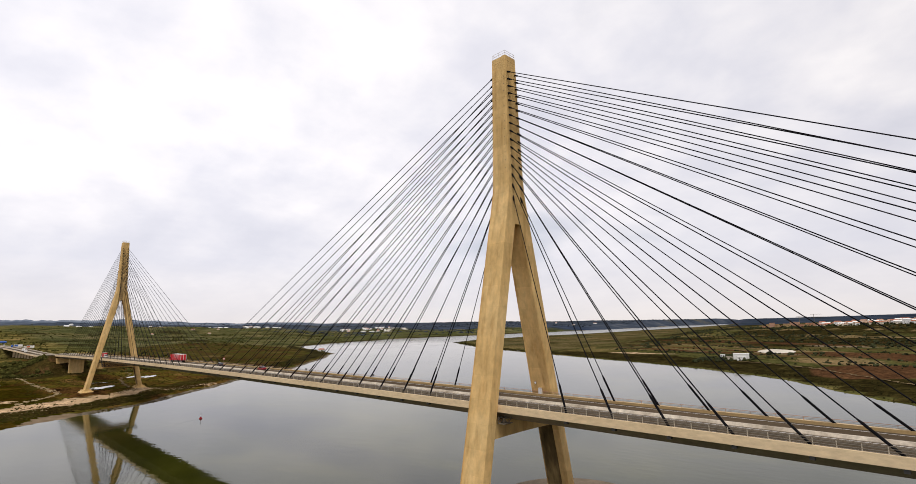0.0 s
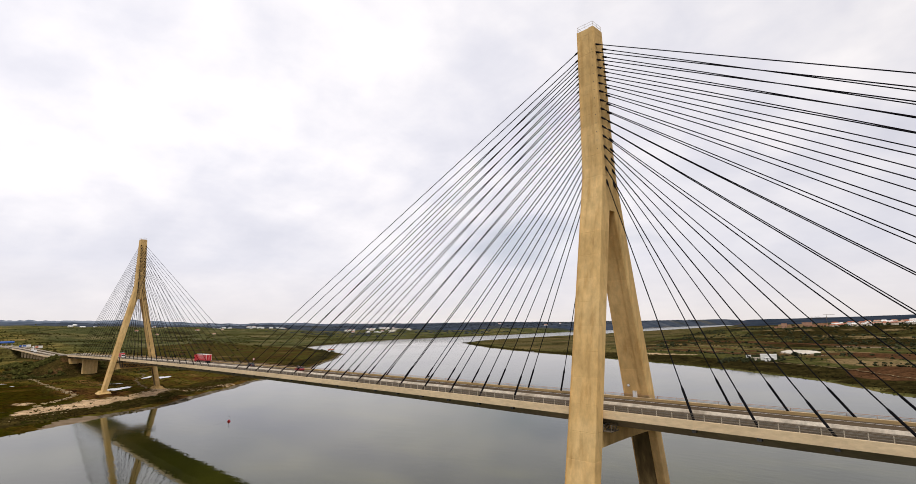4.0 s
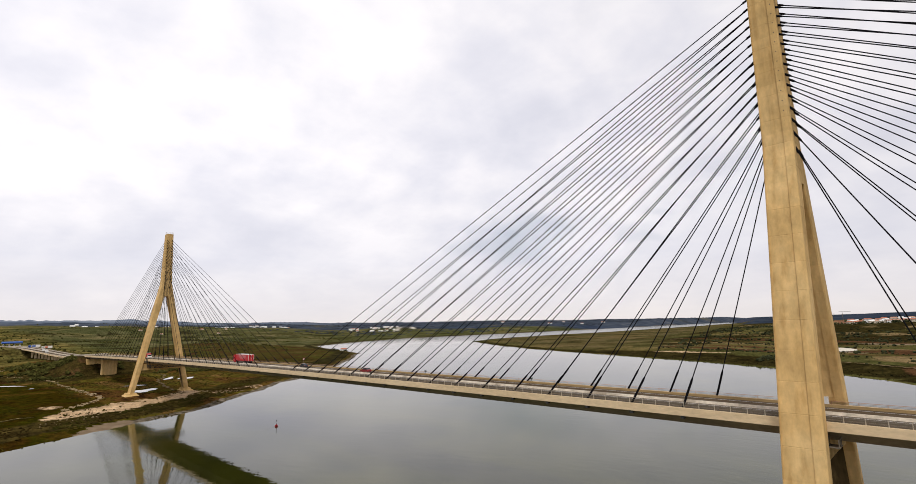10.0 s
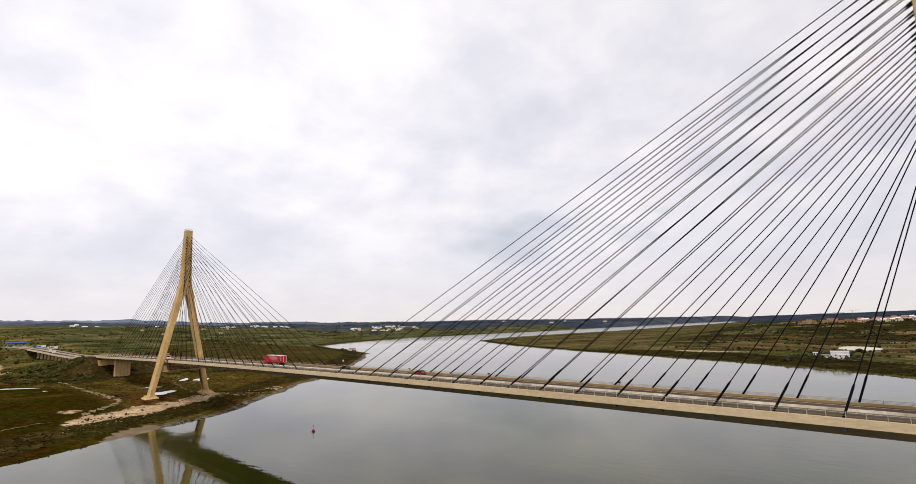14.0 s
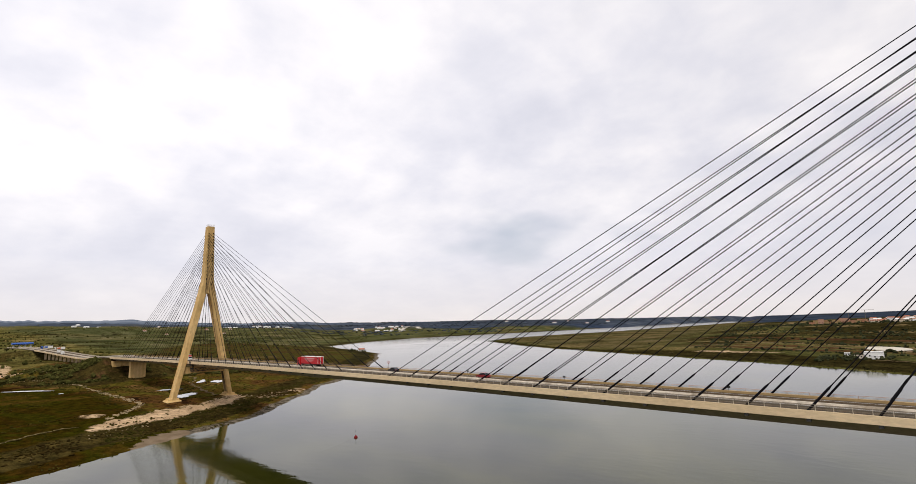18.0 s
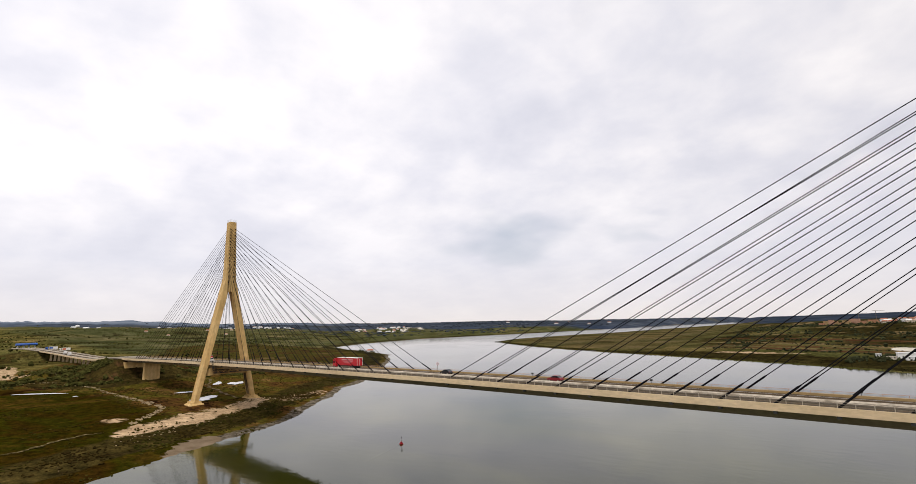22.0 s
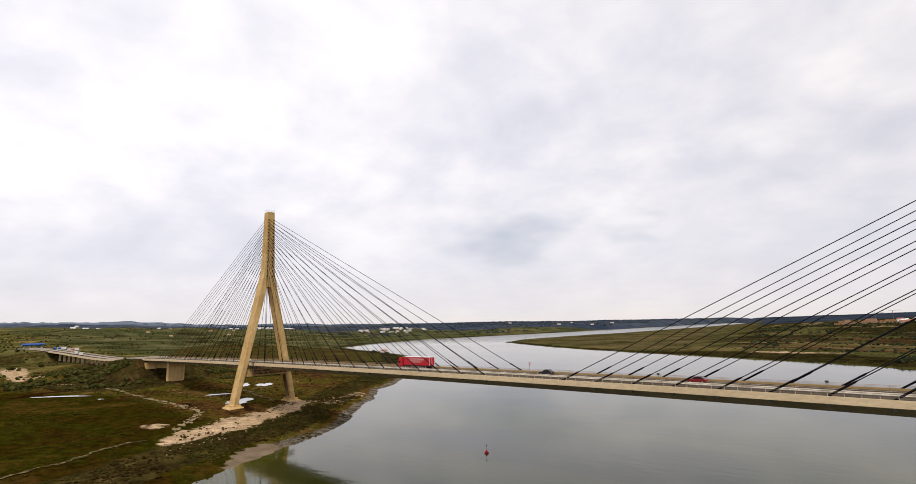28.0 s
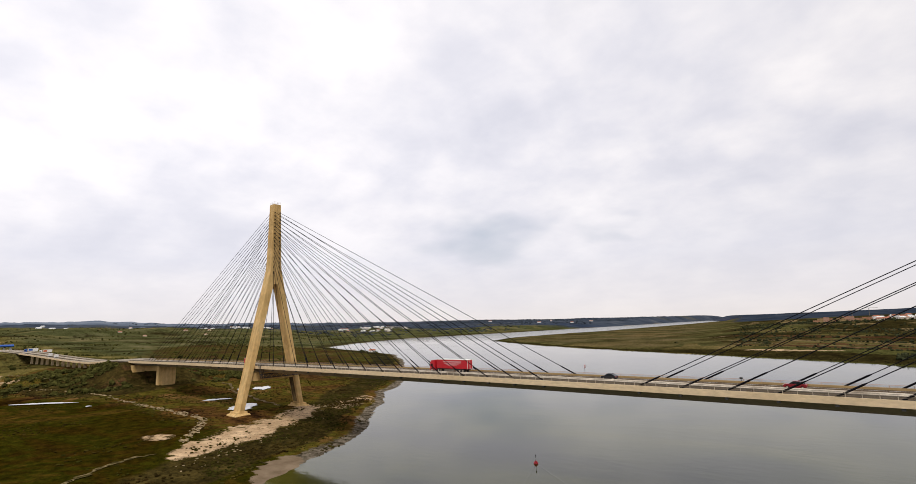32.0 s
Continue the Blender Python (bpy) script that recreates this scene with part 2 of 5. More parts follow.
def water_material():
    m = bpy.data.materials.new("river_water")
    m.use_nodes = True
    t = m.node_tree
    b = t.nodes["Principled BSDF"]
    co = t.nodes.new("ShaderNodeTexCoord")
    b.inputs["IOR"].default_value = 1.33
    b.inputs["Specular IOR Level"].default_value = 0.46
    b.inputs["Specular Tint"].default_value = (0.94, 1.0, 0.87, 1)
    col = ramp(t, noise_tex(t, co.outputs["Object"], 0.010, 5.0, 0.6, 1.2), [(0.36, (0.015, 0.017, 0.002)), (0.50, (0.032, 0.034, 0.004)), (0.66, (0.062, 0.060, 0.009))])
    t.links.new(col, b.inputs["Base Color"])
    mp = t.nodes.new("ShaderNodeMapping")
    mp.inputs["Scale"].default_value = (0.45, 1.0, 1)
    mp.inputs["Rotation"].default_value = (0, 0, radians(-44))
    t.links.new(co.outputs["Object"], mp.inputs[0])
    patch = ramp(t, noise_tex(t, co.outputs["Object"], 0.012, 4.0, 0.6, 1.0), [(0.40, (0.03,) * 3), (0.62, (0.08,) * 3)])
    # wind-ruffled reaches upstream
    sp = t.nodes.new("ShaderNodeSeparateXYZ")
    t.links.new(co.outputs["Object"], sp.inputs[0])
    up = ramp(t, math_node(t, "MULTIPLY", sp.outputs[1], 0.0005), [(0.36, (0, 0, 0)), (0.58, (0.12,) * 3)])
    t.links.new(math_node(t, "ADD", patch, up), b.inputs["Roughness"])
    bn = t.nodes.new("ShaderNodeBump")
    bn.inputs["Strength"].default_value = 0.075
    bn.inputs["Distance"].default_value = 0.3
    # short wind ripples, stretched along the crests, over a slower swell
    chop = noise_tex(t, mp.outputs[0], 0.40, 3.0, 0.5)
    swell = noise_tex(t, mp.outputs[0], 0.09, 2.0, 0.5)
    t.links.new(math_node(t, "ADD", chop, math_node(t, "MULTIPLY", swell, 1.2)), bn.inputs["Height"])
    t.links.new(bn.outputs[0], b.inputs["Normal"])
    return m


M_WATER = water_material()


MARSH = [(0.32, (0.019, 0.009, 0.004)), (0.41, (0.082, 0.041, 0.013)), (0.48, (0.071, 0.044, 0.009)), (0.55, (0.063, 0.057, 0.009)), (0.62, (0.116, 0.068, 0.019)), (0.72, (0.17, 0.097, 0.036))]


def ground_material():
    """Marsh, grass, bare soil and woods, by attributes painted from the plan (soil, sand, wood, green)."""
    m = bpy.data.materials.new("river_land")
    m.use_nodes = True
    t = m.node_tree
    b = t.nodes["Principled BSDF"]
    b.inputs["Roughness"].default_value = 0.97
    b.inputs["Specular IOR Level"].default_value = 0.0
    co = t.nodes.new("ShaderNodeTexCoord")
    v = co.outputs["Object"]
    grass = ramp(t, noise_tex(t, v, 0.011, 7.0, 0.66, 0.6), [(0.30, (0.026, 0.022, 0.007)), (0.42, (0.076, 0.067, 0.020)), (0.54, (0.115, 0.101, 0.033)), (0.66, (0.17, 0.133, 0.053)), (0.76, (0.23, 0.175, 0.082))])
    fine = ramp(t, noise_tex(t, v, 0.30, 7.0, 0.78), [(0.32, (0.28,) * 3), (0.48, (0.95,) * 3), (0.68, (2.0, 1.9, 1.8))])
    grass = mix_rgb(t, 1.0, grass, fine, "MULTIPLY")

    def att(n):
        a = t.nodes.new("ShaderNodeAttribute")
        a.attribute_name = n
        return a.outputs["Fac"]
    breakup = noise_tex(t, v, 0.09, 6.0, 0.7)
    breakup2 = noise_tex(t, v, 0.5, 5.0, 0.7)
    breakup3 = ramp(t, noise_tex(t, v, 0.11, 7.0, 0.74, 0.8), [(0.2, (-0.1,) * 3), (0.8, (1.1,) * 3)])

    def masked(a, soft=0.22, n=breakup):
        s = math_node(t, "ADD", att(a), math_node(t, "MULTIPLY", math_node(t, "SUBTRACT", n, 0.5), 1.1))
        r = ramp(t, s, [(0.5 - soft / 2, (0, 0, 0)), (0.5 + soft / 2, (1, 1, 1))])
        return r
    marsh = ramp(t, noise_tex(t, v, 0.024, 6.0, 0.66, 0.8), MARSH)
    marsh = mix_rgb(t, 1.0, marsh, fine, "MULTIPLY")
    fields = t.nodes.new("ShaderNodeTexVoronoi")
    fields.inputs["Scale"].default_value = 0.011
    t.links.new(v, fields.inputs["Vector"])
    cell = t.nodes.new("ShaderNodeSeparateColor")
    t.links.new(fields.outputs["Color"], cell.inputs[0])
    parcel = ramp(t, cell.outputs[0], [(0.0, (0.62, 0.66, 0.60)), (0.35, (0.85, 0.92, 0.8)), (0.7, (1.1, 1.05, 1.0)), (1.0, (1.5, 1.28, 1.2))])
    grass = mix_rgb(t, 0.75, grass, parcel, "MULTIPLY")
    bog = mix_rgb(t, 1.0, marsh, (0.37, 0.40, 0.21), "MULTIPLY")
    marsh = mix_rgb(t, masked("bog", 0.5), marsh, bog)
    col = mix_rgb(t, masked("marsh"), grass, marsh)
    heath = ramp(t, noise_tex(t, v, 0.06, 6.0, 0.7), [(0.32, (0.017, 0.011, 0.004)), (0.5, (0.037, 0.028, 0.008)), (0.68, (0.068, 0.050, 0.015))])
    col = mix_rgb(t, masked("scrubland"), col, mix_rgb(t, 1.0, heath, fine, "MULTIPLY"))
    # woods and far hills: blue aerial haze is put into both colours
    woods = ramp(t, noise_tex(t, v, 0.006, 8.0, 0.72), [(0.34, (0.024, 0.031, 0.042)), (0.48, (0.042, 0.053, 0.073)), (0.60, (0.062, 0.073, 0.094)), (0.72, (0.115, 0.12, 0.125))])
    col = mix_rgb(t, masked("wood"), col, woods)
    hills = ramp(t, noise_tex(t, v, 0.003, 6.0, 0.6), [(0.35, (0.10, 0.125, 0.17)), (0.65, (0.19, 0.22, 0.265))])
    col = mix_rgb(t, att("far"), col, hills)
    # land tints for far bank, peninsula, meadow; their blue shift stands in for haze
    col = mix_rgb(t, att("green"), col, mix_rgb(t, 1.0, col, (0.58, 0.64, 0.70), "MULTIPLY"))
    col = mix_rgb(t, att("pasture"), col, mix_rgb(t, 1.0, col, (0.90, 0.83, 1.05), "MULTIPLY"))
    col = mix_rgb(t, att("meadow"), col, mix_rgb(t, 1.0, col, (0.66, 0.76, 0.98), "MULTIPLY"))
    soil = ramp(t, noise_tex(t, v, 0.02, 5.0, 0.6), [(0.3, (0.045, 0.021, 0.010)), (0.7, (0.088, 0.046, 0.022))])
    straw = ramp(t, noise_tex(t, v, 0.03, 5.0, 0.6), [(0.3, (0.12, 0.085, 0.038)), (0.7, (0.20, 0.145, 0.072))])
    col = mix_rgb(t, masked("straw"), col, mix_rgb(t, 1.0, straw, fine, "MULTIPLY"))
    col = mix_rgb(t, masked("soil"), col, mix_rgb(t, 1.0, soil, fine, "MULTIPLY"))
    sandc = ramp(t, noise_tex(t, v, 0.12, 5.0, 0.6), [(0.3, (0.37, 0.255, 0.148)), (0.7, (0.66, 0.485, 0.31))])
    speck = ramp(t, noise_tex(t, v, 0.42, 6.0, 0.78, 0.6), [(0.36, (0.14, 0.11, 0.06)), (0.45, (0.80, 0.78, 0.74)), (0.68, (1.2, 1.18, 1.15))])
    col = mix_rgb(t, masked("sand", 0.16, breakup3), col, mix_rgb(t, 1.0, sandc, speck, "MULTIPLY"))
    mud = ramp(t, noise_tex(t, v, 0.3, 5.0, 0.7), [(0.38, (0.035, 0.029, 0.018)), (0.50, (0.11, 0.090, 0.064)), (0.66, (0.28, 0.235, 0.18))])
    col = mix_rgb(t, masked("mud", 0.2, breakup2), col, mud)
    silt = ramp(t, noise_tex(t, v, 0.2, 5.0, 0.6), [(0.35, (0.15, 0.108, 0.068)), (0.65, (0.23, 0.172, 0.115))])
    col = mix_rgb(t, masked("silt", 0.16, breakup2), col, silt)
    t.links.new(col, b.inputs["Base Color"])
    bn = t.nodes.new("ShaderNodeBump")
    bn.inputs["Strength"].default_value = 0.6
    bn.inputs["Distance"].default_value = 1.0
    t.links.new(noise_tex(t, v, 0.35, 6.0, 0.7), bn.inputs["Height"])
    t.links.new(bn.outputs[0], b.inputs["Normal"])
    return m


M_GROUND = ground_material()


# ---------------------------------------------------------------- mesh helpers
def box(bm, x0, x1, y0, y1, z0, z1, m=None):
    vs = [bm.verts.new((x, y, z)) for z in (z0, z1) for x, y in ((x0, y0), (x1, y0), (x1, y1), (x0, y1))]
    if m:
        for v in vs:
            v.co = m @ v.co
    for f in ((3, 2, 1, 0), (4, 5, 6, 7), (0, 1, 5, 4), (1, 2, 6, 5), (2, 3, 7, 6), (3, 0, 4, 7)):
        bm.faces.new([vs[i] for i in f])
    return vs


def tube(bm, p0, p1, r0, r1=None, n=8):
    p0, p1 = Vector(p0), Vector(p1)
    r1 = r0 if r1 is None else r1
    q = (p1 - p0).to_track_quat("Z", "Y")
    rings = []
    for p, r in ((p0, r0), (p1, r1)):
        rings.append([bm.verts.new(p + q @ Vector((r * math.cos(2 * math.pi * i / n), r * math.sin(2 * math.pi * i / n), 0))) for i in range(n)])
    for i in range(n):
        bm.faces.new((rings[0][i], rings[0][(i + 1) % n], rings[1][(i + 1) % n], rings[1][i]))
    bm.faces.new(rings[0][::-1])
    bm.faces.new(rings[1])


def loft(bm, rings, caps=True, close=True):
    vr = [[bm.verts.new(p) for p in ring] for ring in rings]
    n = len(vr[0])
    for a, b in zip(vr, vr[1:]):
        for i in range(n if close else n - 1):
            bm.faces.new((a[i], a[(i + 1) % n], b[(i + 1) % n], b[i]))
    if caps:
        bm.faces.new(vr[0][::-1])
        bm.faces.new(vr[-1])
    return vr


def mesh_of(name, bm, mat, smooth=False):
    me = bpy.data.meshes.new(name)
    bmesh.ops.recalc_face_normals(bm, faces=bm.faces)
    bm.to_mesh(me)
    bm.free()
    for m in (mat if isinstance(mat, (list, tuple)) else (mat,)):
        me.materials.append(m)
    if smooth:
        for p in me.polygons:
            p.use_smooth = True
    return me


def thing(name, label, category, group="", kind="", at=(0, 0, 0)):
    e = new(name)
    e.location = at
    return tagged(e, label, category, group, kind)


def part(name, bm, mat, parent, label="", smooth=False):
    me = bm if isinstance(bm, bpy.types.Mesh) else mesh_of(name, bm, mat, smooth)
    o = new(name, me)
    o.parent = parent
    if label:
        o["label"] = label
    return o


def solo(name, bm, mat, label, category, group="", kind="", smooth=False):
    return tagged(new(name, mesh_of(name, bm, mat, smooth)), label, category, group, kind)


# ---------------------------------------------------------------- the plan
SPAN = 324.0
STAY_Y = 8.37         # the two planes of stays, at the deck


def deck_z(x):
    return 24.56 - (x + 110.8) ** 2 / 49750


# shorelines, anticlockwise round the land
WEST = [(-60, -1500), (-120, -500), (-188, -170), (-223, -75), (-231, -60), (-239, -48), (-247, -31), (-254, -12), (-265, 3), (-281, 20), (-301, 39), (-314, 56), (-348, 86), (-366, 116),
        (-408, 161), (-476, 222), (-553, 291), (-619, 338), (-632, 354), (-745, 401), (-868, 442), (-990, 494), (-1040, 562), (-1120, 672), (-1230, 938), (-1240, 1154), (-1230, 1400),
        (-1260, 2000), (-1300, 2800), (-1400, 3600), (-1400, 4700), (-1300, 7000), (-9000, 7000), (-9000, -1500)]
EAST = [(500, -1500), (330, -300), (190, 10), (112, 130), (47, 221), (16, 261), (-17, 302), (-43, 326), (-96, 364), (-137, 387), (-227, 432), (-314, 474), (-432, 527), (-569, 607), (-695, 697),
        (-787, 768), (-812, 795), (-805, 812), (-842, 872), (-872, 955), (-890, 1105), (-905, 1290), (-890, 1500), (-930, 2000), (-1000, 2800), (-1150, 4000), (-1400, 4600), (-1500, 7000), (9000, 7000), (9000, -1500)]


def signed(px, py, poly):
    """Distance from the polygon's edge, positive inside."""
    d = np.full(px.shape, 1e9)
    inside = np.zeros(px.shape, bool)
    n = len(poly)
    for i in range(n):
        x0, y0 = poly[i]
        x1, y1 = poly[(i + 1) % n]
        dx, dy = x1 - x0, y1 - y0
        k = np.clip(((px - x0) * dx + (py - y0) * dy) / (dx * dx + dy * dy), 0, 1)
        d = np.minimum(d, np.hypot(px - x0 - k * dx, py - y0 - k * dy))
        if dy != 0:
            inside ^= ((y0 > py) != (y1 > py)) & (px < dx * (py - y0) / dy + x0)
    return np.where(inside, d, -d)


def lattice(px, py, size, seed):
    """Smooth value noise, about -1 to 1."""
    x, y = px / size, py / size
    ix, iy = np.floor(x).astype(np.int64), np.floor(y).astype(np.int64)
    fx, fy = x - ix, y - iy
    fx, fy = fx * fx * (3 - 2 * fx), fy * fy * (3 - 2 * fy)

    def h(a, b):
        k = (a * 374761393 + b * 668265263 + seed * 974711) & 0x7FFFFFFF
        k = ((k ^ (k >> 13)) * 1274126177) & 0x7FFFFFFF
        return (k % 10007) / 5003.5 - 1
    return (h(ix, iy) * (1 - fx) + h(ix + 1, iy) * fx) * (1 - fy) + (h(ix, iy + 1) * (1 - fx) + h(ix + 1, iy + 1) * fx) * fy


def step(a, b, v):
    k = np.clip((v - a) / (b - a), 0, 1)
    return k * k * (3 - 2 * k)


def road_y(x):
    """The approach road's centre line west of the abutment."""
    return -0.00022 * np.clip(x + 560, -440, 0) ** 2


def road_z(x):
    return deck_z(np.maximum(x, -500.0)) - 3.2 * step(-500, -600, x) + 6.6 * step(-600, -900, x)


FOOTPATH = [(-252, -112), (-260, -100), (-265, -92), (-267, -86), (-276, -76), (-280, -68), (-280, -59)]
# shallow pools in the marsh: centre, half sizes, turn, level
POOLS = [(-430, -62, 3.0, 13.5, 130, 6.7), (-343, -3, 9.0, 6.5, 150, 4.0), (-410, 42, 11, 4.4, 154, 3.8), (-418, 33, 11, 2.6, 158, 4.1), (-379, 0, 3.5, 5.5, 150, 4.4), (-404, -49.5, 2.6, 1.0, 169, 5.8), (-76, 541, 40, 17, 100, 5.0)]
PAN = len(POOLS) - 1


def land(px, py):
    w = signed(px, py, WEST)
    e = signed(px, py, EAST)
    wob = 3.0 * lattice(px, py, 17, 5) + 1.5 * lattice(px, py, 6, 6)
    near = np.hypot(px + 320, py - 20) < 500
    s = np.maximum(w, e) + np.where(near, wob * 0.55 + 2.0, wob)
    z = np.where(s < 0, np.maximum(s * 0.12, -4.0), 1.1 * step(0, 14, s) + 1.5 * step(10, 60, s))
    ww = np.maximum(w, 0)
    z += step(40, 260, ww) * 1.6 + step(180, 900, ww) * (9 + 7 * lattice(px, py, 260, 1) + 4.5 * lattice(px, py, 120, 2) + 1.8 * lattice(px, py, 50, 18))
    ee = np.maximum(e, 0)
    # the western bank climbs away from the river, most towards the south-west
    rw = np.hypot(px + 100, py + 90)
    aw = np.degrees(np.arctan2(py + 90, px + 100)) % 360
    z += np.interp(aw, (146, 163, 176, 200), (0, 4.7, 8.3, 9.0)) / 871 * rw * step(14, 70, ww)
    z += step(12, 70, ee) * 2.6
    r = np.hypot(px + 100, py + 90)
    az = np.degrees(np.arctan2(py + 90, px + 100))
    low = step(55, -140, px + 250 + 0.212 * (py - 480)) * (e > 0) * step(5000, 4500, r)
    z = np.where((e > 0) & (low > 0), z * (1 - 0.62 * low), z)
    z += step(130, 560, ee) * (1.5 + 1.6 * lattice(px, py, 180, 3)) * (1 - low)
    # gentle rise to the town's plateau on the eastern bank
    z += np.where(e > 0, step(620, 1180, py + 60 * lattice(px, py, 210, 14)) * (11.5 + 0.024 * (px + 250)) * (1 - low), 0)
    # far ridges, as an angle over the horizon for each bearing
    tall = np.interp(az, (80, 90, 97, 101, 107, 113, 119, 125, 130, 150, 161, 168, 174, 190), (3.2, 1.9, 0.4, 0.2, 1.2, 2.0, 2.3, 4.0, 5.0, 6.9, 10.8, 15.3, 17.4, 19))
    rough = 1 + 1.4 * step(135, 155, az)
    tall = tall - 0.5 + (0.9 * lattice(px, py, 520, 8) + 0.8 * lattice(px, py, 210, 9)) * rough
    tall = tall + step(138, 152, az) * (0.7 * lattice(az * 10, 0 * az, 17, 71) + 0.7 * lattice(az * 10, 0 * az, 7, 72) + 0.6 * lattice(az * 10, 0 * az, 3, 73) + 1.0)
    ridge = 39.3 + tall / 871 * r
    far = step(2000, 4300, r + 250 * lattice(px, py, 500, 15))
    z = np.where(s > 0, z + np.maximum(ridge - z, 0) * far * step(0, 160, s) * (1 - low), z)
    z += np.where((s > 0) & (e < 0), step(1000, 2000, r) * step(3200, 2400, r) * step(0, 300, s) * (7 + 8 * lattice(px, py, 260, 11)), 0)
    # grassy hills that rise towards the western skyline
    z += np.where(w > 0, step(147, 157, az) * step(1100, 2700, r) * step(3900, 3200, r) * (11 + 6 * lattice(px, py, 230, 82) + 4 * lattice(px, py, 90, 83)), 0)
    # embankment of the approach road, open under the viaduct
    ry = road_y(px)
    rz = road_z(px)
    off = np.abs(py - ry)
    mound = step(-457, -489, px) * step(-570, -540, px) + step(-776, -802, px) * step(-985, -905, px)
    bank = np.where(px > -485, rz - 4.2, rz - 0.6) - np.maximum(off - 11, 0) * np.where(px > -700, 0.5, 0.16)
    on = (mound > 0) & (px > -1000)
    z = np.where(on, np.maximum(z, bank * mound), z)
    z = np.where(on & (off < 12), np.minimum(z, rz - 0.6), z)
    z = np.where((px <= -545) & (px >= -800) & (off < 60) & (w > 0), np.clip(z, 12.2 - np.maximum(off - 25, 0) * 0.10, 14.6 + np.maximum(off - 14, 0) * 0.05), z)
    # rise at the foot of the pier and round the pylon's feet
    z = np.where(w > 0, np.maximum(z, 8.6 - np.maximum(np.hypot(px + 449, py) - 12, 0) * 0.16), z)
    for fy in (-1, 1):
        z = np.where(w > 0, np.maximum(z, 4.0 - np.maximum(np.hypot(px + 324, py - fy * 14.2) - 5, 0) * 0.14), z)
    z += np.where(s > 6, 0.25 * lattice(px, py, 9, 12) + 0.5 * lattice(px, py, 27, 13), 0)
    z += np.where((px < -465) & (px > -560) & (off > 11) & (off < 60), 0.9 * lattice(px, py, 8, 16) + 0.6 * lattice(px, py, 19, 17), 0)
    for cx, cy, rx, ry2, turn, lev in POOLS:
        c, sn = math.cos(radians(turn)), math.sin(radians(turn))
        u, v = (px - cx) * c + (py - cy) * sn, -(px - cx) * sn + (py - cy) * c
        k = step(1.0, 0.0, np.maximum(np.hypot(u / rx, v / ry2) - 1.7, 0) * min(rx, ry2) / 5.0)
        z = z * (1 - k) + (lev - 0.25) * k
    return z, s, w, e, r, low


def axis(lo, hi, a, b, stepsize, grow=1.14):
    mid = list(np.arange(a, b + 0.1, stepsize))
    up, d = [], stepsize
    v = b
    while v < hi:
        d = min(d * grow, 150)
        v += d
        up.append(v)
    dn, d, v = [], stepsize, a
    while v > lo:
        d = min(d * grow, 150)
        v -= d
        dn.append(v)
    return np.array(dn[::-1] + mid + up)


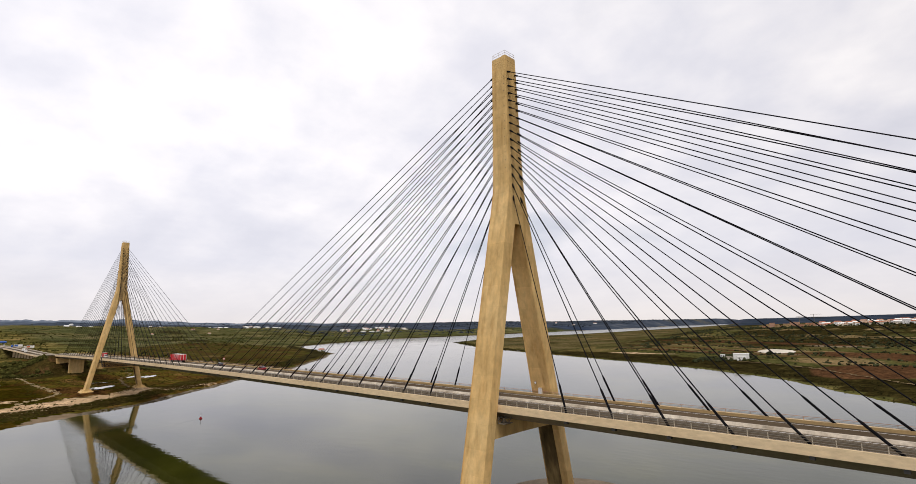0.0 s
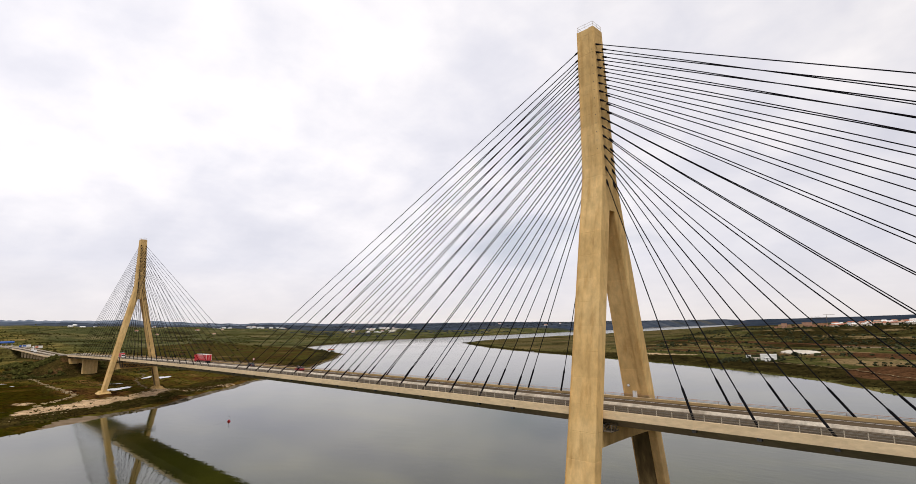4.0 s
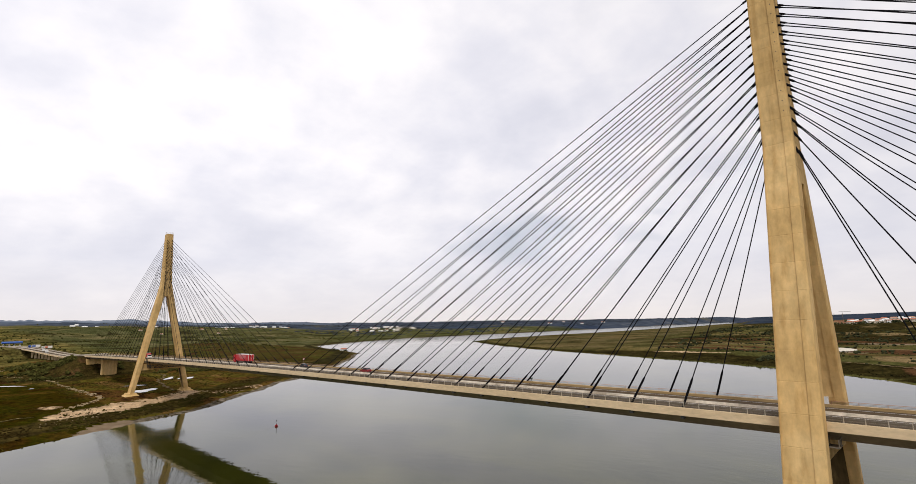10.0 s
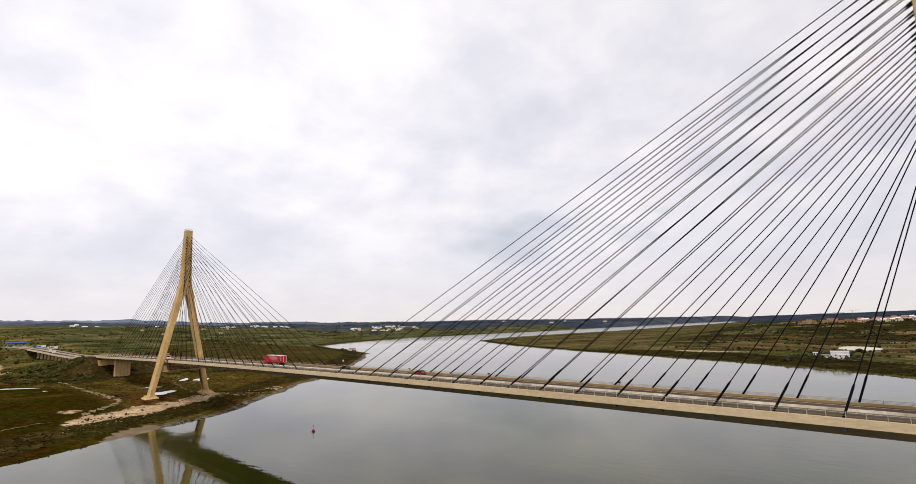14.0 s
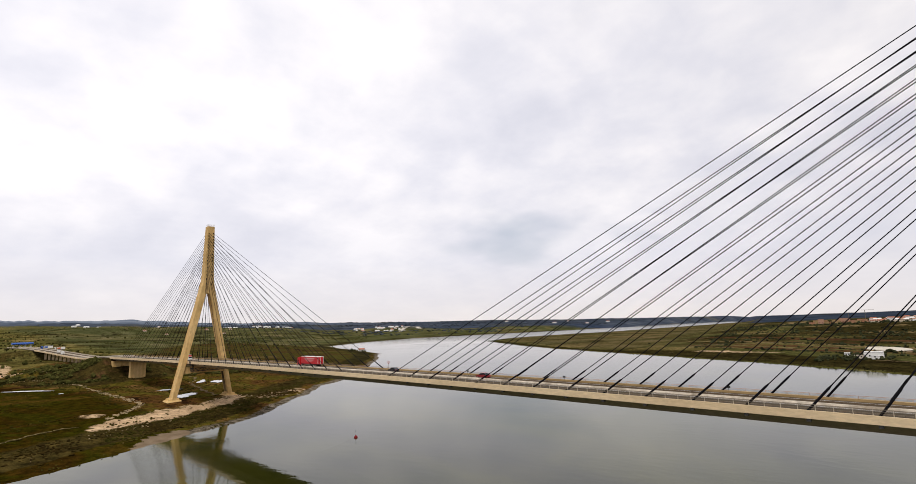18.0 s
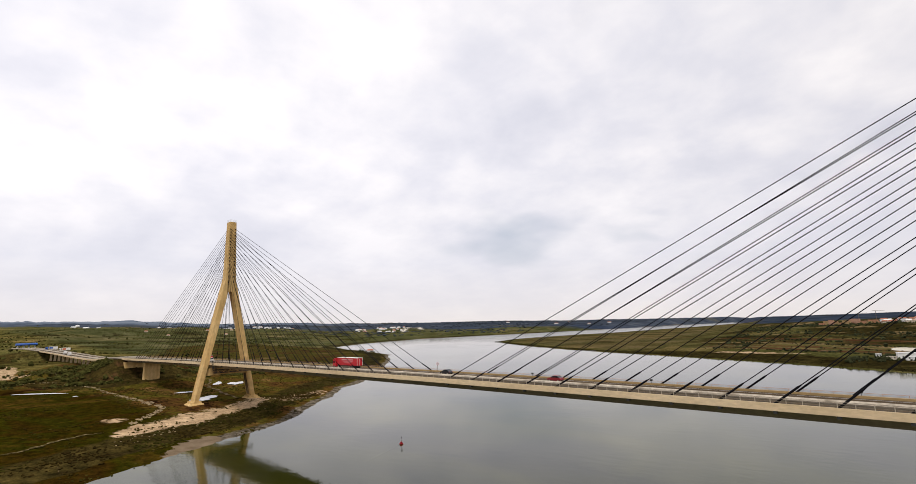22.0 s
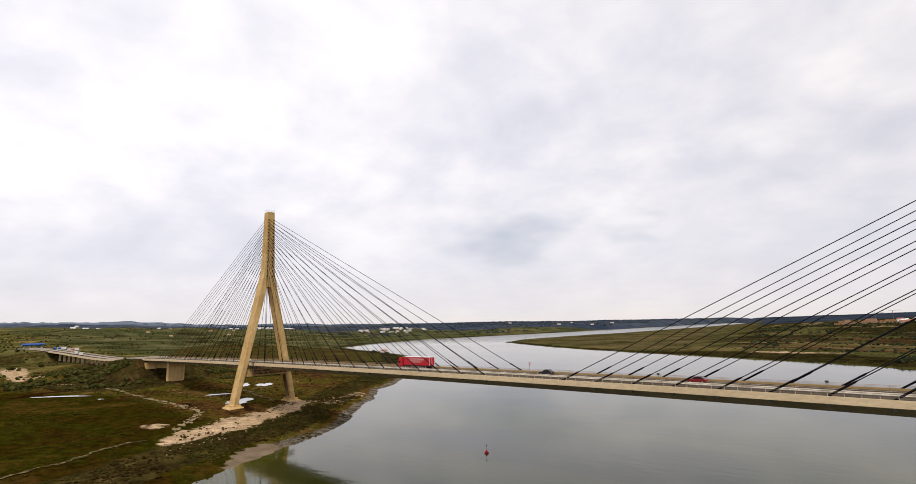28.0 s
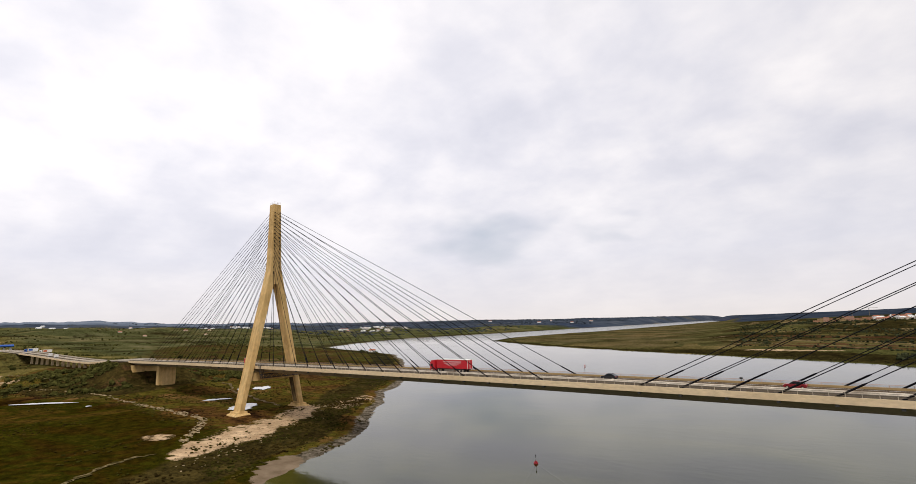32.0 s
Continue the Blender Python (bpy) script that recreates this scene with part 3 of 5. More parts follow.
def build_ground():
    xs = axis(-5200, 3600, -640, -190, 3.0, 1.05)
    ys = axis(-1400, 6900, -110, 470, 3.0, 1.05)
    px, py = np.meshgrid(xs, ys)
    z, s, w, e, r, low = land(px, py)
    nx, ny = len(xs), len(ys)
    co = np.stack([px.ravel(), py.ravel(), z.ravel()], 1)
    i = np.arange(nx * ny).reshape(ny, nx)
    quads = np.stack([i[:-1, :-1], i[:-1, 1:], i[1:, 1:], i[1:, :-1]], -1).reshape(-1, 4)
    me = bpy.data.meshes.new("ground")
    me.from_pydata(co.tolist(), [], quads.tolist())
    me.materials.append(M_GROUND)
    for p in me.polygons:
        p.use_smooth = True

    def give(name, v):
        a = me.attributes.new(name, "FLOAT", "POINT")
        a.data.foreach_set("value", np.clip(v, 0, 1).ravel().astype(np.float32))

    def blob(cx, cy, rx, ry, turn=0.0):
        c, sn = math.cos(radians(turn)), math.sin(radians(turn))
        u, v = (px - cx) * c + (py - cy) * sn, -(px - cx) * sn + (py - cy) * c
        return step(1.25, 0.75, np.hypot(u / rx, v / ry))
    bearing = np.degrees(np.arctan2(py + 90, px + 100)) % 360
    give("mud", step(10, 2, s) * (s < 16) * np.where(w > -20, 0.95 * step(-48, -30, py), 0.0))
    give("silt", blob(-242, -42, 16, 5.6, 134) * 1.05 + blob(-60, 500, 26, 6, -40) * 0.8 + blob(-31, 650, 44, 10, -20))
    give("marsh", step(380, 230, w) * 0.95 * step(520, 330, py) * (w > -25))
    give("bog", step(26, 8, s) * step(-30, -50, py) * (w > -20) + blob(-355, -82, 135, 46, 8) * 1.0 + blob(-420, -20, 60, 40) * 0.3)
    sand = blob(-299, -18, 45, 9.0, 119) * 0.52 + blob(-290, -25, 38, 7.5, 118) * 0.30 + blob(-275, -53, 11, 4.0, 121) * 0.4 + blob(-325, 46, 28, 10, 121) * 0.42 + blob(-302.5, -53.5, 6.5, 5.5, 164) * 0.5
    # the pale beach beyond the dyke
    sand = sand + blob(-640, -60, 75, 8.5, 174) * 0.62 + blob(-570, -58, 24, 7, 150) * 0.5 + blob(-690, -66, 50, 6, 178) * 0.4
    sand = sand + blob(-76, 520, 22, 17, -50) * 0.5 + blob(-192, 470, 52, 5, -18) * 0.6
    give("sand", sand)
    bands = lattice(e + 14 * lattice(px, py, 120, 32), px * 0.12 + py * 0.1, 27, 31)
    thin = lattice(e + 9 * lattice(px, py, 70, 38), px * 0.06 + py * 0.05, 9, 39)
    strips = 0.20 + 0.45 * bands + 0.35 * thin
    give("straw", (e > 40) * step(40, 70, e) * step(760, 560, e) * (r < 2200) * (1 - 0.8 * low) * (0.16 + 0.5 * lattice(e + 20 * lattice(px, py, 160, 62), px * 0.1 + py * 0.08, 33, 61) + 0.4 * lattice(e, px * 0.05, 11, 63)) + blob(-4, 424, 30, 44, 27) * 0.7)
    give("soil", blob(35, 346, 40, 44, 94) * 1.3 + blob(54, 500, 100, 26, -20) * 0.5 + step(34, 76, e) * step(470, 360, e) * (1 - low) * strips * (r < 2200) + low * step(60, 130, e) * 0.14 * (1 + lattice(px, py, 140, 33)) + blob(-490, -14, 30, 30) * 0.42)
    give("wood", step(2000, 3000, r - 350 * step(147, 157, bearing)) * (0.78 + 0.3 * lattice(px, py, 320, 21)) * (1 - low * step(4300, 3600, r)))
    give("scrubland", (step(560, 690, py) * (e > 0) * (1 - low) * (0.66 + 0.45 * lattice(px, py, 90, 34) + 0.2 * lattice(px, py, 33, 37)) + blob(-495, -12, 62, 52) * 0.95 + step(210, 330, w) * step(2400, 1800, r) * (0.30 + 0.42 * lattice(px, py, 70, 35) + 0.30 * lattice(px, py, 28, 36)) + 1.1 * step(62, 30, e) * step(3, 10, s) * (e > -5) * (1 - 0.75 * low * step(14, 24, s))) + step(9, 14, s) * step(42, 26, w) * (e < 0) * 0.9)
    # mask of the skyline hills painted with the most haze
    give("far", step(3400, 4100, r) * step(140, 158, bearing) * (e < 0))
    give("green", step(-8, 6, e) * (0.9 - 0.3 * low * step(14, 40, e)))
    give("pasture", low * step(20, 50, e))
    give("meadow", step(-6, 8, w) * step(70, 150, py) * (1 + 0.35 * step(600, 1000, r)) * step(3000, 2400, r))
    o = new("ground", me)
    tagged(o, "rolling river banks of dark marsh, grass and bare soil", "ground", kind="structure")


build_ground()
bm = bmesh.new()
loft(bm, [[(-5200, -1400, 0), (3600, -1400, 0)], [(-5200, 6900, 0), (3600, 6900, 0)]], caps=False, close=False)
solo("water", bm, M_WATER, "calm grey-green river with faint ripples", "water", kind="structure")


# ---------------------------------------------------------------- pylons
def leg_ring(z, yc, wy, wx, inset=0.0):
    """Cross-section with a shallow recessed panel on the outer and inner face."""
    x, y = wx / 2 - inset, wy / 2 - inset
    g0, g1, d = -x + 0.14, x * 0.44, 0.17
    return [(-x, yc - y + 0.12, z), (-x + 0.12, yc - y, z), (g0, yc - y, z), (g0 + 0.03, yc - y + d, z), (g1 - 0.03, yc - y + d, z), (g1, yc - y, z), (x - 0.18, yc - y, z), (x, yc - y + 0.18, z),
            (x, yc + y - 0.18, z), (x - 0.18, yc + y, z), (g1, yc + y, z), (g1 - 0.03, yc + y - d, z), (g0 + 0.03, yc + y - d, z), (g0, yc + y, z), (-x + 0.12, yc + y, z), (-x, yc + y - 0.12, z)]


def pylon(x0, top, base, label):
    p = thing("bridge_pylon", label, "pylon", group="bridge pylons", at=(x0, 0, 0))
    bend, crotch = top - 31.6, top - 38.1

    def outer(z):
        return max(1.85 + (top - z) * 0.0265, 6.27 + (top - 48.3 - z) * 0.2025)

    def inner(z):
        return 3.2 + (top - 48.3 - z) * 0.221

    def width_x(z):
        return 3.8 + (top - z) * 0.0186
    for sgn in (-1, 1):
        z = base + 3.4
        rings = []
        joints = []
        while z < crotch - 2:
            joints.append(z)
            z += 4.3

        def add(z, inset=0.0):
            yo, yi = outer(z), max(inner(z), 0.02)
            rings.append(leg_ring(z, sgn * (yo + yi) / 2, yo - yi, width_x(z), inset))
        add(base)
        for j in joints:
            add(j - 0.05)
            add(j - 0.03, 0.02)
            add(j + 0.03, 0.02)
            add(j + 0.05)
        add(crotch)
        bm = bmesh.new()
        loft(bm, rings)
        part("leg", bm, M_CONC, p)
        fy = sgn * (outer(base) + inner(base)) / 2
        bm = bmesh.new()
        loft(bm, [[(sx * a, fy + sy * b, zz) for sx, sy in ((-1, -1), (1, -1), (1, 1), (-1, 1))] for a, b, zz in ((4.3, 3.5, base - 4), (4.2, 3.4, base - 0.9), (3.8, 3.0, base - 0.4), (3.2, 2.4, base - 0.2), (3.1, 2.3, base + 0.5), (2.7, 1.95, base + 0.6))])
        part("leg_footing", bm, M_CONC, p, "stained concrete plinth")
    # dark strip down the far leg: damp stains plus under-deck shade in its colour
    bm = bmesh.new()
    rows = []
    for k in range(9):
        z = base + 1.2 + (17.2 - base) * k / 8
        half = width_x(z) / 2
        rows.append([(-half + 0.22, inner(z) + 0.155, z), (half * 0.40, inner(z) + 0.155, z)])
    loft(bm, rows, caps=False, close=False)
    part("shaded_stained_panel", bm, M_DAMPSHADE, p, "dark concrete panel with damp stains and painted under-deck shade")
    # mast
    rings = []

    def madd(z, inset=0.0):
        rings.append(leg_ring(z, 0, 2 * outer(z), width_x(z), inset))
    madd(crotch)
    j = crotch + 2.4
    while j < top - 1:
        madd(j - 0.05)
        madd(j - 0.03, 0.02)
        madd(j + 0.03, 0.02)
        madd(j + 0.05)
        if j < bend < j + 4.3:
            madd(bend)
        j += 4.3
    madd(top)
    bm = bmesh.new()
    loft(bm, rings)
    part("mast", bm, M_CONC, p)
    for k in range(14):
        zz = top - 5 - k * 1.75
        bm = bmesh.new()
        tube(bm, (1.4, -outer(zz) - 0.02, zz), (1.4, -outer(zz) + 0.3, zz), 0.09, n=6)
        part("vent_hole", bm, M_DARK, p)
    # top platform rail
    bm = bmesh.new()
    w, h = 1.75, 1.65
    for a, b in (((-w, -h), (w, -h)), ((w, -h), (w, h)), ((w, h), (-w, h)), ((-w, h), (-w, -h))):
        for zz in (0.6, 1.15):
            tube(bm, (*a, top + zz), (*b, top + zz), 0.03, n=5)
        for k in (0, 0.5):
            q = Vector(a).lerp(Vector(b), k)
            tube(bm, (q.x, q.y, top), (q.x, q.y, top + 1.15), 0.03, n=5)
    part("top_railing", bm, M_RAIL, p, "light painted steel railing")
    # cross beam under the deck
    zb = deck_z(x0) - 2.6
    bm = bmesh.new()
    yi = inner(zb) + 0.8
    rings = []
    for k in range(-8, 9):
        y = yi * k / 8
        dep = zb - (18.6 if x0 == 0 else 17.6) + 0.15 * (abs(k) / 8) ** 2
        rings.append([(-1.6, y, zb - dep), (1.6, y, zb - dep), (1.6, y, zb - 0.02), (-1.6, y, zb - 0.02)])
    loft(bm, rings)
    part("cross_beam", bm, M_CONC, p, "straight concrete beam under the deck")
    return p


# heights of the stay anchors under the mast's top
STAY_DROP = [3.9, 5.6, 7.25, 8.9, 10.6, 12.25, 13.95, 15.8, 17.6, 19.5, 21.3, 23.2, 25.35, 27.4, 29.7, 32.4]
TOPS = {0.0: 98.3, -SPAN: 98.4}
pylon(0.0, 98.3, 0.8, "tall tan concrete inverted-Y pylon standing in the river")
pylon(-SPAN, 98.4, 4.8, "tan concrete inverted-Y pylon on the sandy bank")
# broad pile caps in the water under the first pylon
for sgn in (-1, 1):
    bm = bmesh.new()
    cy = sgn * 18.5
    rings = []
    for rad, zz in ((18.5, -3.0), (18.0, 0.2), (17.2, 0.75), (12.0, 1.0), (6.0, 1.1)):
        rings.append([(rad * math.cos(2 * math.pi * k / 36), cy + rad * math.sin(2 * math.pi * k / 36), zz) for k in range(36)])
    loft(bm, rings)
    solo("pile_cap", bm, M_WALK, "broad round weathered concrete pile cap in the river", "foundation", group="pylon pile caps")


# ---------------------------------------------------------------- deck
def sweep(bm, section, x0, x1, n, close=True, caps=True):
    loft(bm, [[(x, y, deck_z(x) + z) for y, z in section] for x in np.linspace(x0, x1, n)], caps, close)


X_END, X_EAST = -490.0, 420.0
deck = thing("bridge_deck", "long gently arched concrete road deck with pale edge beams", "bridge deck")
bm = bmesh.new()
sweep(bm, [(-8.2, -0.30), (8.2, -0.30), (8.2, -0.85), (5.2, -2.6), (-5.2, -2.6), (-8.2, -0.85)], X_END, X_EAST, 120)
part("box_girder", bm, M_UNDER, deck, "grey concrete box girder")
for sgn in (-1, 1):
    bm = bmesh.new()
    sec = [(sgn * 8.95, 0.38), (sgn * 8.45, 0.38), (sgn * 8.2, 0.0), (sgn * 8.2, -0.8), (sgn * 8.95, -0.88)]
    sweep(bm, sec, X_END, X_EAST, 120)
    part("edge_beam", bm, M_FASCIA, deck, "pale concrete edge beam")
    bm = bmesh.new()
    a, b = sorted((sgn * 8.19, sgn * 6.9))
    sweep(bm, [(a, -0.3), (b, -0.3), (b, 0.12), (a, 0.12)], X_END, X_EAST, 120)
    part("walkway", bm, M_WALK, deck)
    a, b = sorted((sgn * 6.89, sgn * 0.57))
    bm = bmesh.new()
    sweep(bm, [(a, -0.3), (b, -0.3), (b, 0.0), (a, 0.0)], X_END, X_EAST, 120)
    part("carriageway", bm, M_ASPHALT, deck, "grey asphalt carriageway")
    for yy in (6.4, 1.15):
        bm = bmesh.new()
        sweep(bm, [(sgn * yy - 0.09, 0.004), (sgn * yy + 0.09, 0.004), (sgn * yy + 0.09, 0.008), (sgn * yy - 0.09, 0.008)], X_END, X_EAST, 120)
        part("lane_line", bm, M_PAINT, deck, "white painted edge line")
bm = bmesh.new()
sweep(bm, [(-0.56, -0.3), (0.56, -0.3), (0.56, 0.08), (0.24, 0.46), (-0.24, 0.46), (-0.56, 0.08)], X_END, X_EAST, 120)
part("median_barrier", bm, M_MEDIAN, deck, "pale concrete median barrier")


def guard_rail(y, h, label):
    g = thing("guard_rail", label, "guard rail", group="deck guard rails")
    bm = bmesh.new()
    for z0, z1 in ((h - 0.3, h), (h - 0.62, h - 0.5)):
        sweep(bm, [(y - 0.05, z0), (y + 0.05, z0), (y + 0.05, z1), (y - 0.05, z1)], X_END, X_EAST, 120)
    part("rail", bm, M_STEEL, g)
    bm = bmesh.new()
    box(bm, -0.06, 0.06, y - 0.1, y + 0.04, -0.02, h - 0.05)
    me = mesh_of("post", bm, M_STEEL)
    for x in np.arange(X_END + 2, 180, 4.0):
        o = part("post", me, M_STEEL, g)
        o.location = (x, 0, deck_z(x))
    return g


def parapet(y, mat, label, k=1.0, gap=2.35):
    g = thing("parapet_railing", label, "railing", group="deck parapet railings")
    for q, z1 in enumerate((1.32, 1.01, 0.73)):
        bm = bmesh.new()
        w = 0.06 if q == 0 else 0.03
        sweep(bm, [(y - 0.05, z1 * k - w), (y + 0.05, z1 * k - w), (y + 0.05, z1 * k), (y - 0.05, z1 * k)], X_END, X_EAST, 120)
        part("handrail" if q == 0 else "rail", bm, mat if q == 0 and y > 0 else M_DULL, g)
    bm = bmesh.new()
    box(bm, -0.05 * k, 0.05 * k, y - 0.04, y + 0.04, 0.36 * k, 1.30 * k)
    me = mesh_of("post", bm, mat)
    for x in np.arange(X_END + 1, 190, gap):
        o = part("post", me, mat, g)
        o.location = (x, 0, deck_z(x))
    return g


parapet(-8.7, M_RAIL, "pale painted steel parapet railing along the near walkway")
parapet(8.7, M_PINKRAIL, "ochre painted parapet railing along the far walkway", 0.68, 3.6)
bm = bmesh.new()
sweep(bm, [(6.95, 0.0), (7.25, 0.0), (7.2, 0.55), (7.0, 0.55)], X_END, X_EAST, 120)
solo("barrier_wall", bm, M_OCHRE, "low ochre concrete barrier beside the far lane", "barrier")
guard_rail(-6.75, 0.8, "weathered steel guard rail beside the near carriageway")


# ---------------------------------------------------------------- stays
def stay(px, top, drop, ax, sgn):
    """One stay from the mast at px to the deck edge at ax."""
    s = thing("stay_cable", "black sheathed stay cable from mast to deck edge", "cable", group="bridge stay cables")
    side = 1 if ax > px else -1
    za = top - drop
    low = Vector((ax, sgn * STAY_Y, deck_z(ax) + 0.3))
    high = Vector((px + side * (1.9 + drop * 0.0093), sgn * 1.3, za))
    way = (high - low).normalized()
    bm = bmesh.new()
    tube(bm, low, high, 0.09, n=6)
    part("cable", bm, M_CABLE, s)
    bm = bmesh.new()
    tube(bm, low - way * 0.3, low + way * 4.6, 0.185, n=8)
    tube(bm, low + way * 4.6, low + way * 5.3, 0.185, 0.095, n=8)
    part("anchor_sleeve", bm, M_CABLE, s, "thick black lower sleeve")
    bm = bmesh.new()
    tube(bm, high + way * 0.4, high - way * 0.85, 0.19, n=8)
    tube(bm, high - way * 0.85, high - way * 1.15, 0.15, 0.1, n=8)
    part("mast_socket", bm, M_CABLE, s, "dark socket at the mast")
    bm = bmesh.new()
    z = deck_z(ax)
    box(bm, ax - 0.3, ax + 0.3, sgn * 8.5 - 0.35, sgn * 8.5 + 0.35, z - 1.35, z - 0.84)
    part("lower_anchor", bm, M_DARK, s, "dark anchor block under the deck edge")


SIDE = [17.0 + 8.57 * k for k in range(12)] + [117.0, 122.3, 127.2, 132.0]
for px, top in TOPS.items():
    for k, drop in enumerate(STAY_DROP):
        n = 15 - k
        main = 17.0 + 8.85 * n
        if px == 0:
            ends = (-main, SIDE[n])
        else:
            ends = (px + main, px - SIDE[n])
        for ax in ends:
            for sgn in (-1, 1):
                stay(px, top, drop, ax, sgn)


# ---------------------------------------------------------------- west pier and abutment
pier = thing("bridge_pier", "broad tan concrete wall pier under the deck", "pier")
bm = bmesh.new()
zt = deck_z(-449) - 2.5
box(bm, -451, -447, -4.8, 4.8, 5.0, zt)
part("wall", bm, M_CONC, pier)
bm = bmesh.new()
box(bm, -452.5, -445.5, -6, 6, 4.0, 7.2)
part("footing", bm, M_CONC, pier, "concrete footing slab")
ab = thing("bridge_abutment", "concrete abutment cut into the embankment", "abutment")
bm = bmesh.new()
zt = deck_z(-485) - 2.5
box(bm, -492, -481, -8.6, 8.6, 4, zt)
part("wall", bm, M_CONC, ab)


# ---------------------------------------------------------------- ground cover
def ground_at(x, y):
    z = land(np.array([float(x)]), np.array([float(y)]))[0]
    return float(z[0])


ICO = bmesh.new()
bmesh.ops.create_icosphere(ICO, subdivisions=1, radius=1.0)
ICO_V = np.array([v.co[:] for v in ICO.verts])
ICO_F = np.array([[v.index for v in f.verts] for f in ICO.faces])
ICO.free()
ICO2 = bmesh.new()
bmesh.ops.create_icosphere(ICO2, subdivisions=2, radius=1.0)
ICO2_V = np.array([v.co[:] for v in ICO2.verts])
ICO2_F = np.array([[v.index for v in f.verts] for f in ICO2.faces])
ICO2.free()


def clumps(name, xs, ys, size, flat, mat, label, category, fine=False, sink=0.25, seed=1):
    """Many ragged low clumps as one mesh."""
    rng = np.random.default_rng(seed)
    zs = land(xs, ys)[0]
    V, F = (ICO2_V, ICO2_F) if fine else (ICO_V, ICO_F)
    n, m = len(xs), len(V)
    jit = 1 + rng.uniform(-0.42, 0.42, (n, m, 1))
    sc = np.stack([size * rng.uniform(0.7, 1.3, n), size * rng.uniform(0.7, 1.3, n), size * flat * rng.uniform(0.7, 1.3, n)], 1)[:, None, :]
    co = V[None] * jit * sc
    co[:, :, 2] += (size * flat * (1 - sink))[:, None]
    co += np.stack([xs, ys, zs], 1)[:, None, :]
    faces = (F[None] + (np.arange(n) * m)[:, None, None]).reshape(-1, 3)
    me = bpy.data.meshes.new(name)
    me.from_pydata(co.reshape(-1, 3).tolist(), [], faces.tolist())
    me.materials.append(mat)
    return tagged(new(name, me), label, category, kind="stuff")


def scatter(n, x0, x1, y0, y1, seed, keep):
    rng = np.random.default_rng(seed)
    x, y = rng.uniform(x0, x1, n), rng.uniform(y0, y1, n)
    z, s, w, e, r, low = land(x, y)
    k = keep(x, y, z, s, w, e, rng.uniform(0, 1, n))
    return x[k], y[k]


def clear(x, y):
    """Away from sand, pools and the road."""
    ok = np.ones(x.shape, bool)
    for cx, cy, rx, ry, turn in ((-295, -21, 44, 10, 119), (-273, -56, 12, 4, 121), (-312, 12, 18, 6, 121), (-630, -60, 80, 11, -6)):
        c, sn = math.cos(radians(turn)), math.sin(radians(turn))
        u, v = (x - cx) * c + (y - cy) * sn, -(x - cx) * sn + (y - cy) * c
        ok &= np.hypot(u / rx, v / ry) > 1
    for cx, cy, rx, ry, turn, lev in POOLS:
        c, sn = math.cos(radians(turn)), math.sin(radians(turn))
        ok &= np.hypot(((x - cx) * c + (y - cy) * sn) / rx, (-(x - cx) * sn + (y - cy) * c) / ry) > 1.4
    ok &= (np.abs(y - road_y(x)) > 12.5) | (x > -500)
    for (ax, ay), (bx, by) in zip(FOOTPATH, FOOTPATH[1:]):
        k = np.clip(((x - ax) * (bx - ax) + (y - ay) * (by - ay)) / ((bx - ax) ** 2 + (by - ay) ** 2), 0, 1)
        ok &= np.hypot(x - ax - k * (bx - ax), y - ay - k * (by - ay)) > 0.45
    return ok


x, y = scatter(90000, -470, -205, -130, 190, 3, lambda x, y, z, s, w, e, u: (s > 9) & (s < 46) & clear(x, y) & (u < 0.42 + 0.5 * lattice(x, y, 9, 41) - 0.5 * (s > 34)))
clumps("marsh_scrub", x, y, np.random.default_rng(5).uniform(0.15, 0.55, len(x)), 0.45, M_TUSSOCK, "low dark brown-green marsh scrub on the river bank", "scrub", seed=7)
x, y = scatter(9000, -330, -250, -70, 60, 27, lambda x, y, z, s, w, e, u: (s > 10) & ~clear(x, y) & (u < 0.06 + 0.40 * lattice(x, y, 5, 56)))
clumps("sand_tufts", x, y, np.random.default_rng(28).uniform(0.15, 0.5, len(x)), 0.5, M_HEATH, "dark tufts of weed scattered on the pale sand", "weeds", seed=29)
x, y = scatter(90000, -620, -215, -130, 230, 17, lambda x, y, z, s, w, e, u: (s > 14) & (w > 0) & clear(x, y) & (u < 0.40 + 0.5 * lattice(x, y, 13, 51) - 0.45 * (np.hypot((x + 355) / 125, (y + 80) / 40) < 1)))
clumps("marsh_tussocks", x, y, 0.12 + 0.5 * np.random.default_rng(18).uniform(0, 1, len(x)) ** 2.5, 0.4, M_TUSSOCK, "brown and olive tussocks of marsh grass on the flat bank", "grass", seed=19)
x, y = scatter(30000, -2300, -480, -260, 900, 20, lambda x, y, z, s, w, e, u: (w > 90) & (np.abs(y - road_y(x)) > 14) & (((np.abs(lattice(x, y, 130, 52)) < 0.02) & (u < 0.9)) | ((lattice(x, y, 95, 53) > 0.45) & (u < 0.35))))
clumps("hedges", x, y, 0.8 + 1.8 * np.random.default_rng(21).uniform(0, 1, len(x)) ** 2, 0.7, M_BUSH, "dark hedgerows and thickets between the fields", "hedges", seed=22)
